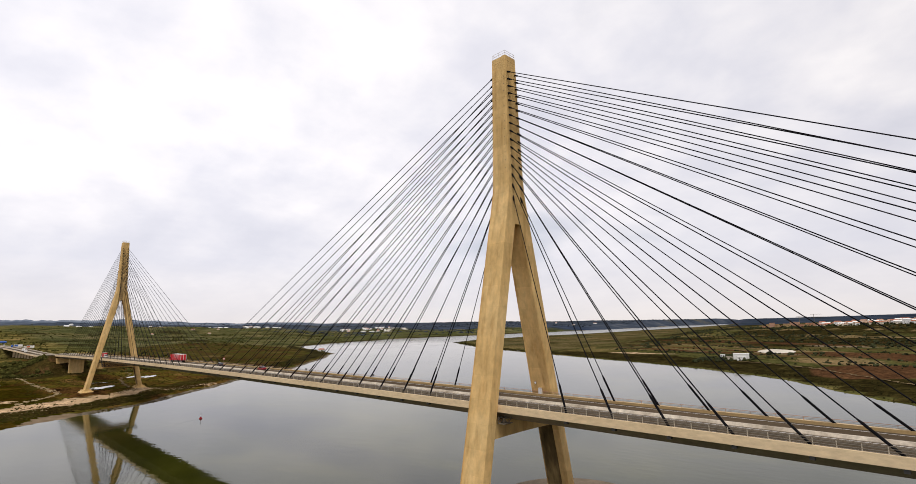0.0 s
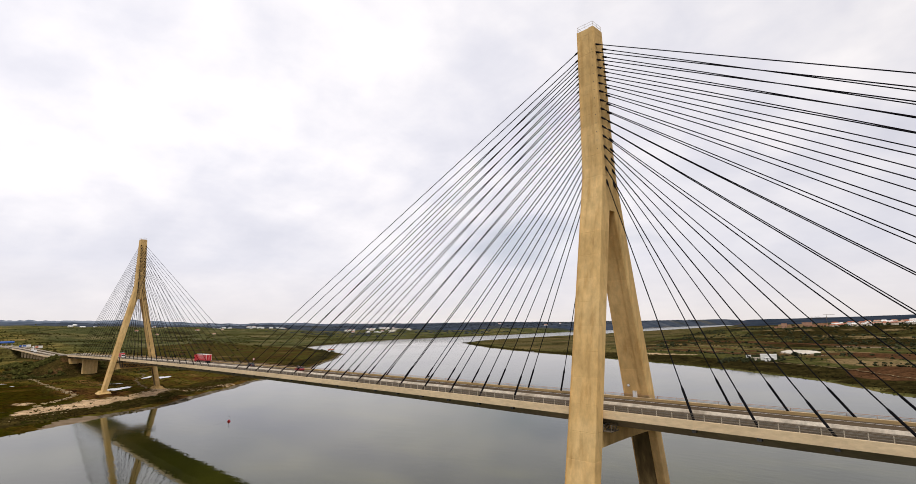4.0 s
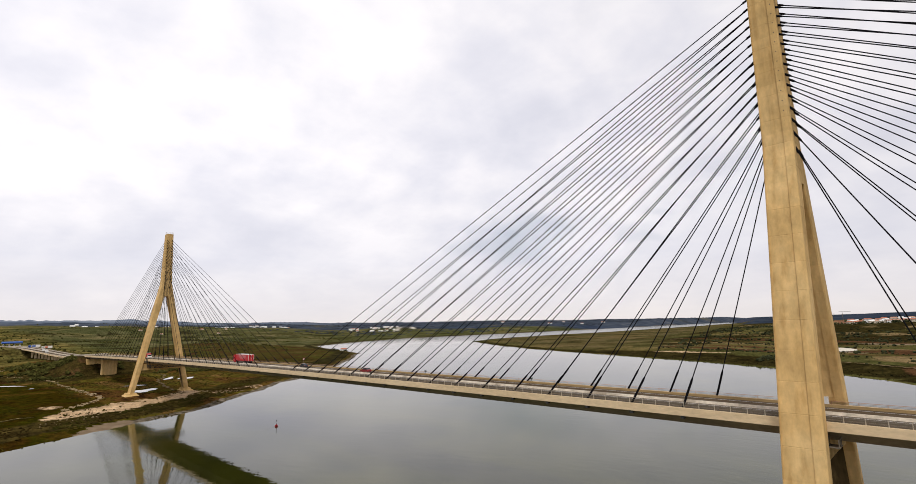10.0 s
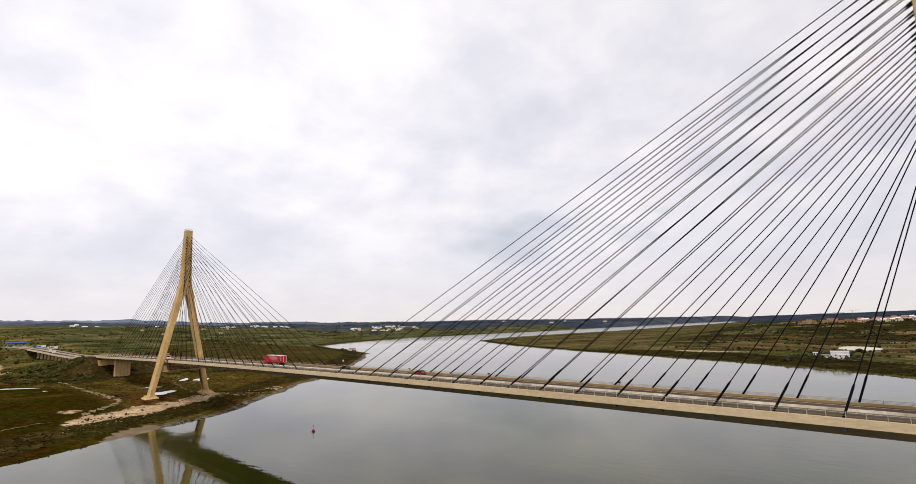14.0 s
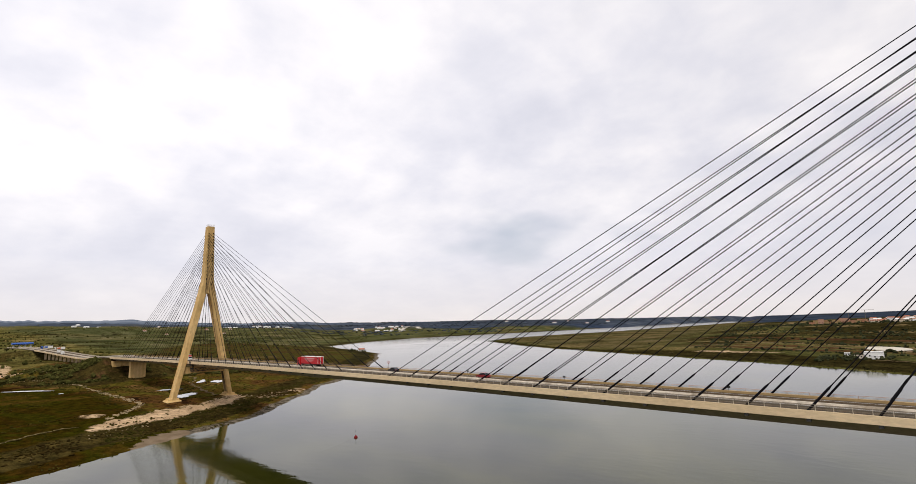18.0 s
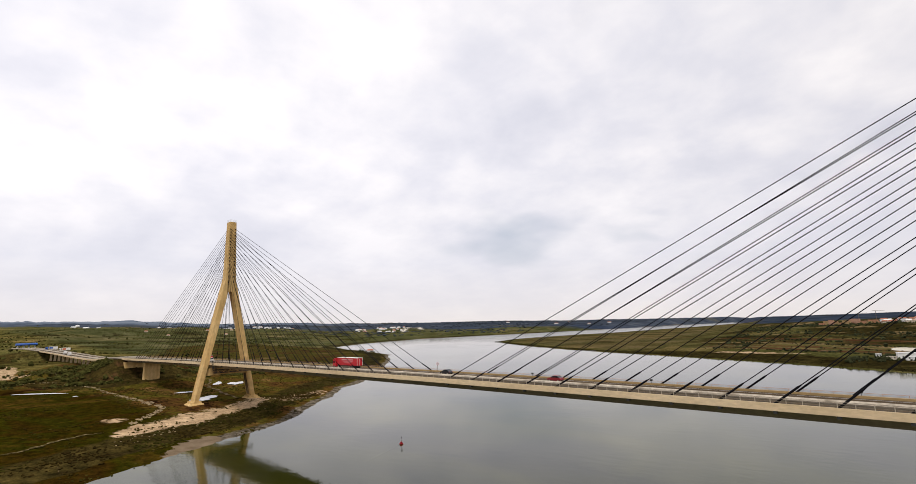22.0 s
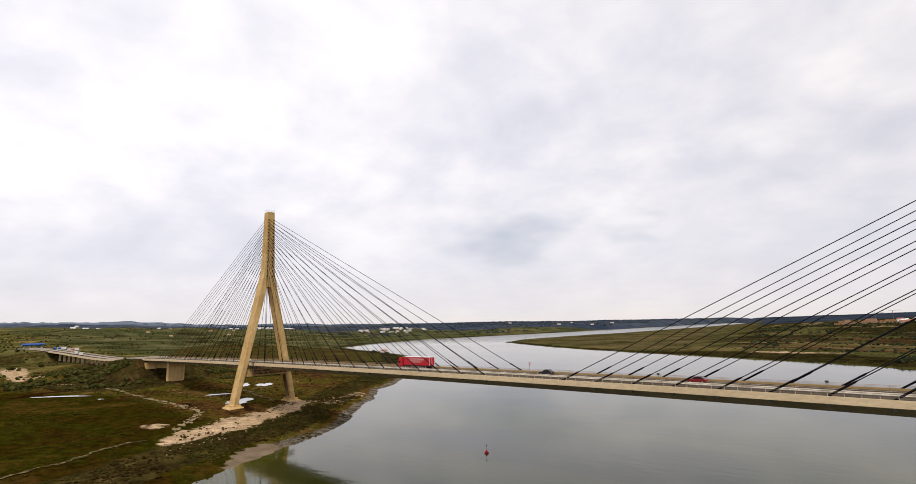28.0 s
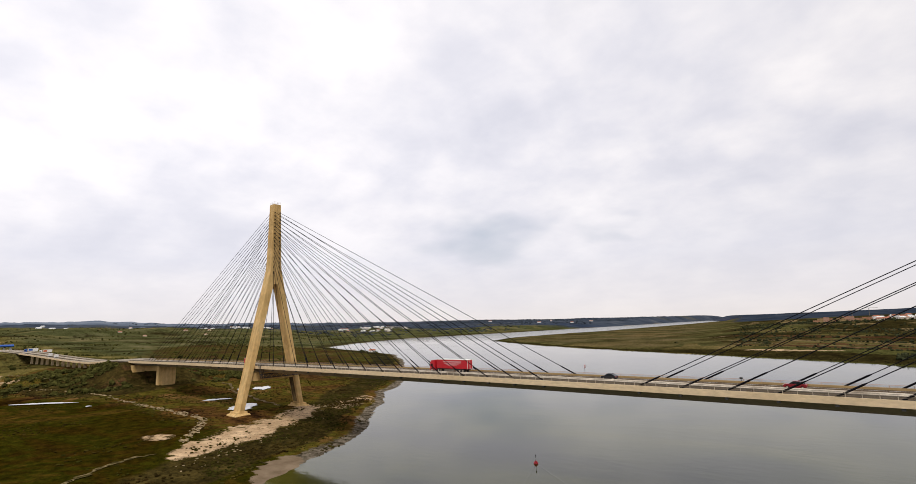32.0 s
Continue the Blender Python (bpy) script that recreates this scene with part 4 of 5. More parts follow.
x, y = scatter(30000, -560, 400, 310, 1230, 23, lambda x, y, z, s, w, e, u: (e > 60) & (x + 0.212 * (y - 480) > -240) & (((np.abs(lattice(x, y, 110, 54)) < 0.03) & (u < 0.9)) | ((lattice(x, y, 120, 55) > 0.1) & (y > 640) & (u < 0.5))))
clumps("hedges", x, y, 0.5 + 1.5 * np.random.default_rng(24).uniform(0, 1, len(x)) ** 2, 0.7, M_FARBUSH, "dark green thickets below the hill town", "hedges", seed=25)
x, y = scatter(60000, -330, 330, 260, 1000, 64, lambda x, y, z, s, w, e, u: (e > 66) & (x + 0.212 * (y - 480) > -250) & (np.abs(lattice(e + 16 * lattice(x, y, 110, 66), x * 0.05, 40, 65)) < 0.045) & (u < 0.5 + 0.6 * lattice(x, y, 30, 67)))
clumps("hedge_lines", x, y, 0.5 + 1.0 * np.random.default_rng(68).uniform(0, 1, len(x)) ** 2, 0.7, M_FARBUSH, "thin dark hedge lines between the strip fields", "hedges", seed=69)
x, y = scatter(420, -112, -62, 400, 432, 74, lambda x, y, z, s, w, e, u: (np.hypot(x + 76, y - 412) > 9) & (u < 0.3 + 0.5 * lattice(x, y, 9, 75)))
clumps("farm_shrubs", x, y, 0.6 + 1.3 * np.random.default_rng(76).uniform(0, 1, len(x)), 0.8, M_FARBUSH, "dark shrubs and small trees round the farm", "shrubs", seed=77)
x, y = scatter(160, -752, -704, 378, 410, 85, lambda x, y, z, s, w, e, u: (s > 2) & (np.hypot(x + 726, y - 388) > 8) & (u < 0.4))
clumps("house_trees", x, y, 0.8 + 1.4 * np.random.default_rng(86).uniform(0, 1, len(x)), 0.9, M_FARBUSH, "dark trees beside the riverside house", "trees", seed=87)
x, y = scatter(1500, -290, 230, 1195, 1360, 78, lambda x, y, z, s, w, e, u: u < 0.45 + 0.5 * lattice(x, y, 40, 79))
clumps("town_trees", x, y, 1.2 + 2.6 * np.random.default_rng(80).uniform(0, 1, len(x)) ** 2, 0.9, M_FARBUSH, "dark trees among the town's houses", "trees", seed=81)
x, y = scatter(12000, -600, -462, -80, 90, 4, lambda x, y, z, s, w, e, u: clear(x, y) & (np.abs(y - road_y(x)) > 12.5) & (u < 0.16 + 0.45 * lattice(x, y, 24, 42) + 0.3 * lattice(x, y, 8, 48) + 0.30 * (np.abs(y + 26) < 14) * (x < -500) + 0.06 * (y < -12) * (y > -40)))
clumps("embankment_bushes", x, y, 0.35 + 1.5 * np.random.default_rng(6).uniform(0, 1, len(x)) ** 2.2, 0.8, M_BUSH, "dense dark green bushes on the road embankment", "bushes", fine=True, seed=8)
x, y = scatter(60000, -3200, -480, -300, 1100, 9, lambda x, y, z, s, w, e, u: (w > 60) & (np.abs(y - road_y(x)) > 14) & (u < 0.03 - 0.22 * (y > 90) + 0.5 * lattice(x, y, 65, 43) + 0.3 * lattice(x, y, 17, 47)))
clumps("hillside_trees", x, y, 0.5 + 2.3 * np.random.default_rng(7).uniform(0, 1, len(x)) ** 2.5, 0.75, M_BUSH, "scattered dark trees and bushes on grassy hillsides", "trees", seed=9)
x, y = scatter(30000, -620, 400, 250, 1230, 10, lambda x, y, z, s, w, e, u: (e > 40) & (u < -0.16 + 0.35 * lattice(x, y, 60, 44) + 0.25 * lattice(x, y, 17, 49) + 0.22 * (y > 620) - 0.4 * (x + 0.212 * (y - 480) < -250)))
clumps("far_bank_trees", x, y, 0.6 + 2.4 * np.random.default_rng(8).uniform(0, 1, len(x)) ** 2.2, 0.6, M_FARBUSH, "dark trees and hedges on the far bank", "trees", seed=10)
x, y = scatter(60000, -820, 200, 80, 830, 15, lambda x, y, z, s, w, e, u: (e > 0) & (s > 2.5) & (s < 40) & (u < 1.0 - 0.026 * s + 0.2 * lattice(x, y, 14, 84)))
clumps("shore_reeds", x, y, np.random.default_rng(11).uniform(0.25, 0.6, len(x)), 0.7, M_REED, "dark reeds and scrub along the far shore", "reeds", seed=16)
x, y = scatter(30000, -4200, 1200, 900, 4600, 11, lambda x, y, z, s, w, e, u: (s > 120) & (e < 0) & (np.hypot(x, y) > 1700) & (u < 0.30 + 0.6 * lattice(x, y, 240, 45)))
clumps("far_woods", x, y, np.random.default_rng(9).uniform(3, 7, len(x)), 0.28, M_HAZEWOOD, "distant dark woods on low hills", "woods", seed=12)
x, y = scatter(9000, -290, -205, -90, 130, 13, lambda x, y, z, s, w, e, u: (s > 0.3) & (s < 10) & (np.hypot(x + 243, y + 45) > 20) & (u < 0.2 + 0.6 * lattice(x, y, 7, 46)))
clumps("mud_stones", x, y, np.random.default_rng(10).uniform(0.12, 0.4, len(x)), 0.6, M_HEATH, "small dark stones and weed on the mud", "stones", seed=14)

for q0, (cx, cy, rx, ry, turn, lev) in enumerate(POOLS):
    bm = bmesh.new()
    vs = []
    for k in range(72):
        a = 2 * math.pi * k / 72
        q = 0.95 + 0.22 * math.sin(2 * a + cx) + 0.16 * math.sin(3 * a + cy) + 0.10 * math.sin(5 * a + cx) + 0.06 * math.sin(11 * a + cy) + 0.06 * math.sin(23 * a)
        if q0 == PAN:
            q = 0.97 + 0.25 * (q - 0.95)
        q = max(q, 0.3)
        u, v = rx * q * math.cos(a), ry * q * math.sin(a)
        c, sn = math.cos(radians(turn)), math.sin(radians(turn))
        vs.append(bm.verts.new((cx + u * c - v * sn, cy + u * sn + v * c, lev + 0.16)))
    bm.faces.new(vs)
    if q0 == PAN:
        solo("salt_pan", bm, M_PAN, "pale dry salt pan behind the farm", "salt pan")
    else:
        solo("pool", bm, M_POOL, "shallow bright pool in the marsh", "pool", group="marsh pools")


def dirt_track(pts, width, lift, label, mat=M_TRACK, gap=0.55):
    """A narrow worn track that follows the ground."""
    rng = random.Random(len(label) + int(10 * width))
    xs, ys = [], []
    for (ax, ay), (bx, by) in zip(pts, pts[1:]):
        n = max(2, int(math.hypot(bx - ax, by - ay) / min(2.5, width * 0.8)))
        for q in range(n):
            xs.append(ax + (bx - ax) * q / n)
            ys.append(ay + (by - ay) * q / n)
    bm = bmesh.new()
    rows = []
    for k in range(1, len(xs) - 1):
        d = Vector((xs[k + 1] - xs[k - 1], ys[k + 1] - ys[k - 1])).normalized()
        o = rng.uniform(-0.35, 0.35) * width + 0.35 * width * math.sin(0.9 * k + width) * math.sin(0.23 * k)
        w = width * rng.uniform(0.08, 0.5)
        row = []
        for s in (-1, 1):
            x, y = xs[k] - d.y * (o + s * w), ys[k] + d.x * (o + s * w)
            row.append((x, y, max(ground_at(x, y), ground_at(xs[k], ys[k])) + lift))
        rows.append(row)
    k = 0
    while k < len(rows) - 2:
        n = rng.randint(3, 9)
        loft(bm, rows[k:k + n + 1], caps=False, close=False)
        k += n + (1 if rng.random() < gap else 0)
    solo("dirt_track", bm, mat, label, "track", group="dirt tracks")


for width in (2.2, 1.2):
    dirt_track(FOOTPATH, width, 0.08 + 0.03 * width, "faint grassy track worn through the marsh to the sand", M_FAINT, 0.25)
dirt_track([(-456, 37), (-437, 36), (-415, 25), (-397, 20), (-370, 15), (-346, 13), (-330, 13)], 2.4, 0.25, "worn track winding under the bridge deck")
dirt_track([(-425, 118), (-400, 86), (-380, 61), (-362, 44), (-348, 32)], 1.2, 0.2, "thin dark trodden path along the bank", M_HEATH)
dirt_track([(-640, -48), (-600, -43), (-560, -40), (-500, -36)], 1.6, 0.3, "faint dirt track at the foot of the embankment")
dirt_track([(-256, 595), (-197, 561), (-152, 510), (-108, 494)], 5.0, 0.5, "pale dirt track across the fields to the salt pan")
dirt_track([(-150, 587), (-106, 540), (-71, 487)], 4.0, 0.5, "pale field track beyond the salt pan")
dirt_track([(-352, 754), (-332, 776), (-322, 815)], 9.0, 0.5, "pale bare strip on the low meadow")
dirt_track([(-264, 560), (-233, 618), (-189, 652), (-146, 620)], 4.0, 0.5, "curving dirt track below the scrub slope")
dirt_track([(-74, 398), (-33, 372), (-10, 352), (10, 330), (27, 306), (42, 285), (70, 246)], 2.6, 0.5, "pale dirt track along the far bank")
dirt_track([(-57 + d * math.cos(radians(a)), -113 + d * math.sin(radians(a))) for a, d in ((140.3, 2150), (139.9, 2350), (139.3, 2560), (138.6, 2640), (138.1, 2560), (138.0, 2450))], 26.0, 1.5, "pale winding road beside the far village", M_PAN, 0.0)


# rocks of the old dyke
def rock_mesh(seed):
    rng = np.random.default_rng(seed)
    bm = bmesh.new()
    bmesh.ops.create_icosphere(bm, subdivisions=1, radius=1.0)
    for v in bm.verts:
        v.co = Vector((v.co.x * 1.35, v.co.y * 0.85, v.co.z * 0.5)) * float(rng.uniform(0.7, 1.2))
    return mesh_of("rock", bm, M_ROCK)


ROCKS = [rock_mesh(k) for k in range(6)]
DYKE = [(-505, -73), (-496, -57), (-486, -42), (-455, -34), (-426, -33), (-405, -33), (-376, -31), (-359, -28), (-342, -28), (-333, -26), (-316, -33), (-300, -43), (-289, -50)]
dyke = thing("rock_dyke", "curving line of pale tumbled rocks in the marsh", "rocks")
rr = random.Random(4)
for (ax, ay), (bx, by) in zip(DYKE, DYKE[1:]):
    d = math.hypot(bx - ax, by - ay)
    dens = 0.9 if ax < -420 else 2.6
    for k in range(int(d * dens)):
        f = rr.random()
        wd = 0.7 if ax < -420 else 1.0
        x, y = ax + (bx - ax) * f + rr.gauss(0, 0.5), ay + (by - ay) * f + rr.gauss(0, wd)
        o = part("rock", ROCKS[rr.randrange(6)], None, dyke)
        q = 0.22 + 0.6 * rr.random() ** 2
        o.matrix_local = pose(x, y, ground_at(x, y) + 0.1 * q, 0, 0, rr.uniform(0, 360)) @ Matrix.Scale(q, 4)
debris = thing("bank_rocks", "pale broken rocks on the sand below the pylon", "rocks")
for k in range(120):
    f = rr.random()
    x, y = -262 - 62 * f + rr.gauss(0, 3.5), -60 + 92 * f + rr.gauss(0, 3.5)
    o = part("rock", ROCKS[rr.randrange(6)], None, debris)
    q = rr.uniform(0.15, 0.5)
    o.matrix_local = pose(x, y, ground_at(x, y) + 0.08 * q, 0, 0, rr.uniform(0, 360)) @ Matrix.Scale(q, 4)


# ---------------------------------------------------------------- approach road and viaduct
def road_sweep(bm, section, x0, x1, n):
    xs = np.linspace(x0, x1, n)
    ry, rz = road_y(xs), road_z(xs)
    loft(bm, [[(x, b + y, c + z) for y, z in section] for x, b, c in zip(xs, ry, rz)])


road = thing("approach_road", "grey dual carriageway leading west from the bridge", "road", kind="structure")
bm = bmesh.new()
road_sweep(bm, [(-8.2, -0.8), (8.2, -0.8), (8.2, 0), (-8.2, 0)], -925, -460, 60)
part("carriageway", bm, M_ASPHALT, road)
for y in (-8.0, 8.0):
    bm = bmesh.new()
    road_sweep(bm, [(y - 0.2, -0.4), (y + 0.2, -0.4), (y + 0.15, 0.8), (y - 0.15, 0.8)], -905, -491, 60)
    part("edge_barrier", bm, M_RAIL, road, "pale concrete edge barrier")
bm = bmesh.new()
road_sweep(bm, [(-0.7, -0.4), (0.7, -0.4), (0.4, 0.8), (-0.4, 0.8)], -905, -491, 60)
part("median", bm, M_RAIL, road, "pale concrete median barrier")
via = thing("viaduct", "low concrete viaduct on a row of short piers", "viaduct")
bm = bmesh.new()
road_sweep(bm, [(-5.5, -1.6), (5.5, -1.6), (8.6, -0.85), (8.6, 0.25), (8.3, 0.25), (8.3, -0.81), (-8.3, -0.81), (-8.3, 0.25), (-8.6, 0.25), (-8.6, -0.85)], -790, -542, 60)
part("deck", bm, M_FASCIA, via)
for k in range(15):
    x = -780 + 15.5 * k
    y, z = float(road_y(np.array(x))), float(road_z(np.array(x)))
    bm = bmesh.new()
    g = ground_at(x, y)
    loft(bm, [[(x + sx * a, y + sy * b, zz) for sx, sy in ((-1, -1), (1, -1), (1, 1), (-1, 1))] for a, b, zz in ((0.8, 0.95, g - 2), (0.8, 0.95, z - 2.5), (1.0, 1.5, z - 2.2), (1.0, 1.5, z - 1.55))])
    part("pier", bm, M_FASCIA, via)


# ---------------------------------------------------------------- toll plaza
toll = thing("toll_canopy", "long bright blue flat toll canopy on posts", "canopy")
bm = bmesh.new()
rounded_roof = [(-905, 28.6), (-893, 28.6), (-892, 29.9), (-893, 31.3), (-905, 31.3), (-906, 29.9)]
loft(bm, [[(x, y, z) for x, z in rounded_roof] for y in (-31, -10)])
part("roof", bm, M_BLUE, toll)
for y in (-29, -23, -18, -12):
    bm = bmesh.new()
    tube(bm, (-899, y, 22), (-899, y, 29.7), 0.35)
    part("post", bm, M_WHITE, toll)
    bm = bmesh.new()
    box(bm, -901, -897, y - 0.9, y + 0.9, 23, 26.6)
    part("booth", bm, M_WHITE, toll, "white toll booth")


# ---------------------------------------------------------------- vehicles
M_LETTER = plain("lettering", (0.62, 0.30, 0.30), 0.6)


def wheel(parent, x, y, r=0.5, w=0.3):
    bm = bmesh.new()
    tube(bm, (x, y - w / 2, r), (x, y + w / 2, r), r, n=18)
    t = part("wheel", bm, M_BLACK, parent)
    bm = bmesh.new()
    sy = -1 if y < 0 else 1
    tube(bm, (x, y + sy * w * 0.3, r), (x, y + sy * (w / 2 + 0.02), r), r * 0.58, r * 0.5, n=14)
    part("rim", bm, M_RAIL, t)


def rounded(bm, x0, x1, y0, y1, z0, z1, c=0.12):
    ring = [(y0 + c, z0), (y1 - c, z0), (y1, z0 + c), (y1, z1 - c), (y1 - c, z1), (y0 + c, z1), (y0, z1 - c), (y0, z0 + c)]
    mid = lambda f: [((y - (y0 + y1) / 2) * f + (y0 + y1) / 2, (z - (z0 + z1) / 2) * f + (z0 + z1) / 2) for y, z in ring]
    loft(bm, [[(x0, y, z) for y, z in mid(0.97)], [(x0 + c, y, z) for y, z in ring], [(x1 - c, y, z) for y, z in ring], [(x1, y, z) for y, z in mid(0.97)]])


def lorry(name, label, m, cab, body, top, length=13.2, bars=False, stripe=None):
    """Articulated lorry, nose towards -x."""
    t = thing(name, label, "lorry")
    bm = bmesh.new()
    prof = [(-1.25, 0.55), (-1.25, 1.5), (-1.15, 2.7), (-0.75, 3.55), (1.0, 3.75), (1.0, 0.55)]
    loft(bm, [[(x * s, y, z) for x, z in prof] for y, s in ((-1.24, 0.96), (-1.1, 1.0), (1.1, 1.0), (1.24, 0.96))])
    c = part("cab", bm, cab, t)
    bm = bmesh.new()
    box(bm, -1.31, -1.2, -1.0, 1.0, 1.75, 2.6)
    part("windscreen", bm, M_GLASS, c)
    for sy in (-1, 1):
        bm = bmesh.new()
        box(bm, -0.85, 0.05, sy * 1.2 - 0.06, sy * 1.2 + 0.06, 1.8, 2.5)
        part("side_window", bm, M_GLASS, c)
        bm = bmesh.new()
        box(bm, -1.4, -1.25, sy * 1.38 - 0.12, sy * 1.38 + 0.12, 1.8, 2.5)
        part("mirror", bm, M_BLACK, c)
        bm = bmesh.new()
        box(bm, -1.32, -1.22, sy * 0.95 - 0.2, sy * 0.95 + 0.2, 0.75, 0.95)
        part("headlight", bm, M_WHITE, c)
    bm = bmesh.new()
    box(bm, -1.36, -1.2, -1.2, 1.2, 0.3, 0.7)
    part("bumper", bm, cab, c)
    x0 = 1.9
    x1 = x0 + length
    bm = bmesh.new()
    box(bm, -0.8, x1 - 0.1, -0.45, 0.45, 0.75, 1.1)
    part("chassis", bm, M_DARK, t)
    bm = bmesh.new()
    rounded(bm, x0, x1, -1.27, 1.27, 1.12, 3.9, 0.06)
    tr = part("trailer", bm, body, t)
    bm = bmesh.new()
    box(bm, x0 + 0.02, x1 - 0.02, -1.29, 1.29, 3.88, 4.0)
    part("roof", bm, top, tr, "pale trailer roof")
    bm = bmesh.new()
    for yy in (-1.2, 0, 1.2):
        box(bm, x1, x1 + 0.06, yy - 0.06, yy + 0.06, 1.2, 3.85)
    part("door_bars", bm, M_WHITE, tr)
    bm = bmesh.new()
    for yy in (-1.26, 1.26):
        box(bm, x0 + 3.4, x0 + 7.6, yy - 0.04, yy + 0.04, 0.5, 0.95)
    part("side_guard", bm, M_STEEL, t)
    if bars:
        for a, b, z0, z1 in ((3.0, 10.6, 3.05, 3.45), (3.4, 10.4, 2.62, 2.80), (4.2, 9.6, 2.30, 2.46), (5.0, 8.9, 2.0, 2.12)):
            bm = bmesh.new()
            box(bm, x0 + a, x0 + b, -1.282, -1.275, z0, z1)
            part("lettering_bar", bm, M_LETTER, tr, "pale bar of lettering")
    if stripe:
        bm = bmesh.new()
        box(bm, x0 + 0.3, x0 + length * 0.45, -1.285, 1.285, 1.6, 3.5)
        part("painted_panel", bm, stripe, tr)
    for x, ys in ((-0.35, (1.08,)), (2.6, (1.0,)), (x1 - 4.6, (1.08,)), (x1 - 3.25, (1.08,)), (x1 - 1.9, (1.08,))):
        for y in ys:
            for sy in (-1, 1):
                wheel(t, x, sy * y, 0.52, 0.34)
    t.matrix_world = m
    return t


def car(name, label, m, paint):
    """Hatchback, nose towards -x."""
    t = thing(name, label, "car")
    low = [(-2.0, 0.35), (-2.08, 0.65), (-1.9, 0.82), (-1.05, 0.98), (1.75, 1.02), (2.0, 0.85), (2.05, 0.4), (1.7, 0.28), (-1.7, 0.28)]
    bm = bmesh.new()
    loft(bm, [[(x * s, y, z) for x, z in low] for y, s in ((-0.88, 0.96), (-0.76, 1.0), (0.76, 1.0), (0.88, 0.96))])
    b = part("body", bm, paint, t)
    cabin = [(-1.05, 0.97), (-0.35, 1.45), (0.95, 1.48), (1.7, 1.02)]
    bm = bmesh.new()
    loft(bm, [[(x * (1 if abs(y) < 0.7 else 0.97), y, z if z < 1.1 else z - (0 if abs(y) < 0.6 else 0.04)) for x, z in cabin] for y in (-0.8, -0.62, 0.62, 0.8)])
    part("windows", bm, M_GLASS, b)
    bm = bmesh.new()
    box(bm, -0.4, 0.98, -0.6, 0.6, 1.47, 1.52)
    part("roof", bm, paint, b)
    for sy in (-1, 1):
        bm = bmesh.new()
        box(bm, -2.06, -1.9, sy * 0.62 - 0.15, sy * 0.62 + 0.15, 0.62, 0.78)
        part("headlight", bm, M_WHITE, b)
        bm = bmesh.new()
        box(bm, 1.95, 2.06, sy * 0.66 - 0.13, sy * 0.66 + 0.13, 0.7, 0.85)
        part("tail_light", bm, M_RED, b)
    for x in (-1.3, 1.3):
        for sy in (-1, 1):
            wheel(t, x, sy * 0.78, 0.31, 0.2)
    t.matrix_world = m
    return t


def van(name, label, m, box_mat, cab_mat, mark=None):
    """Box van, nose towards -x."""
    t = thing(name, label, "van")
    bm = bmesh.new()
    prof = [(-1.0, 0.4), (-1.05, 1.0), (-0.55, 1.25), (0.05, 2.1), (0.9, 2.2), (0.9, 0.4)]
    loft(bm, [[(x, y, z) for x, z in prof] for y in (-0.98, 0.98)])
    c = part("cab", bm, cab_mat, t)
    bm = bmesh.new()
    loft(bm, [[(x, y, z) for x, z in ((-0.52, 1.3), (0.02, 2.04), (-0.02, 2.1), (-0.58, 1.34))] for y in (-0.85, 0.85)])
    part("windscreen", bm, M_GLASS, c)
    for sy in (-1, 1):
        bm = bmesh.new()
        box(bm, -0.2, 0.6, sy * 0.97 - 0.03, sy * 0.97 + 0.03, 1.3, 1.95)
        part("side_window", bm, M_GLASS, c)
    bm = bmesh.new()
    rounded(bm, 0.95, 6.2, -1.1, 1.1, 0.75, 3.1, 0.08)
    b = part("cargo_box", bm, box_mat, t)
    if mark:
        bm = bmesh.new()
        for k in range(5):
            box(bm, 1.4 + k * 0.9, 1.95 + k * 0.9, -1.106, -1.102, 1.2 + 0.25 * (k % 3), 2.2 + 0.22 * (k % 2))
        part("painted_marks", bm, mark, b, "pale painted marks")
        bm = bmesh.new()
        box(bm, 0.97, 6.18, -1.08, 1.08, 3.09, 3.16)
        part("roof", bm, M_WHITE, b)
    for x in (-0.2, 4.9):
        for sy in (-1, 1):
            wheel(t, x, sy * 0.85, 0.38, 0.24)
    t.matrix_world = m
    return t


def on_deck(x, y, turn=0):
    tilt = math.degrees(math.atan(2 * (x + 110.8) / 49750))
    return pose(x, y, deck_z(x) + 0.01, 0, tilt if turn == 0 else -tilt, turn)


lorry("red_lorry", "red articulated lorry with a red curtain trailer on the bridge", on_deck(-223.5, 3.4), M_RED, M_RED, M_WHITE, bars=True)
van("delivery_van", "white-cabbed van with red and white cargo box", on_deck(-335.0, -3.2, 180), M_RED, M_WHITE, M_WHITE)
car("dark_car", "black hatchback car driving on the bridge", on_deck(-162.0, 3.2), M_CARDARK)
car("red_car", "dark red hatchback car driving on the bridge", on_deck(-122.0, 3.2), M_DARKRED)
for x, y in ((-718.0, -2.7), (-692.0, -4.8)):
    tagged(van("white_van", "small white van on the viaduct road", pose(x, y + float(road_y(np.array(x))), float(road_z(np.array(x))) + 0.01), M_WHITE, M_WHITE), group="white vans")
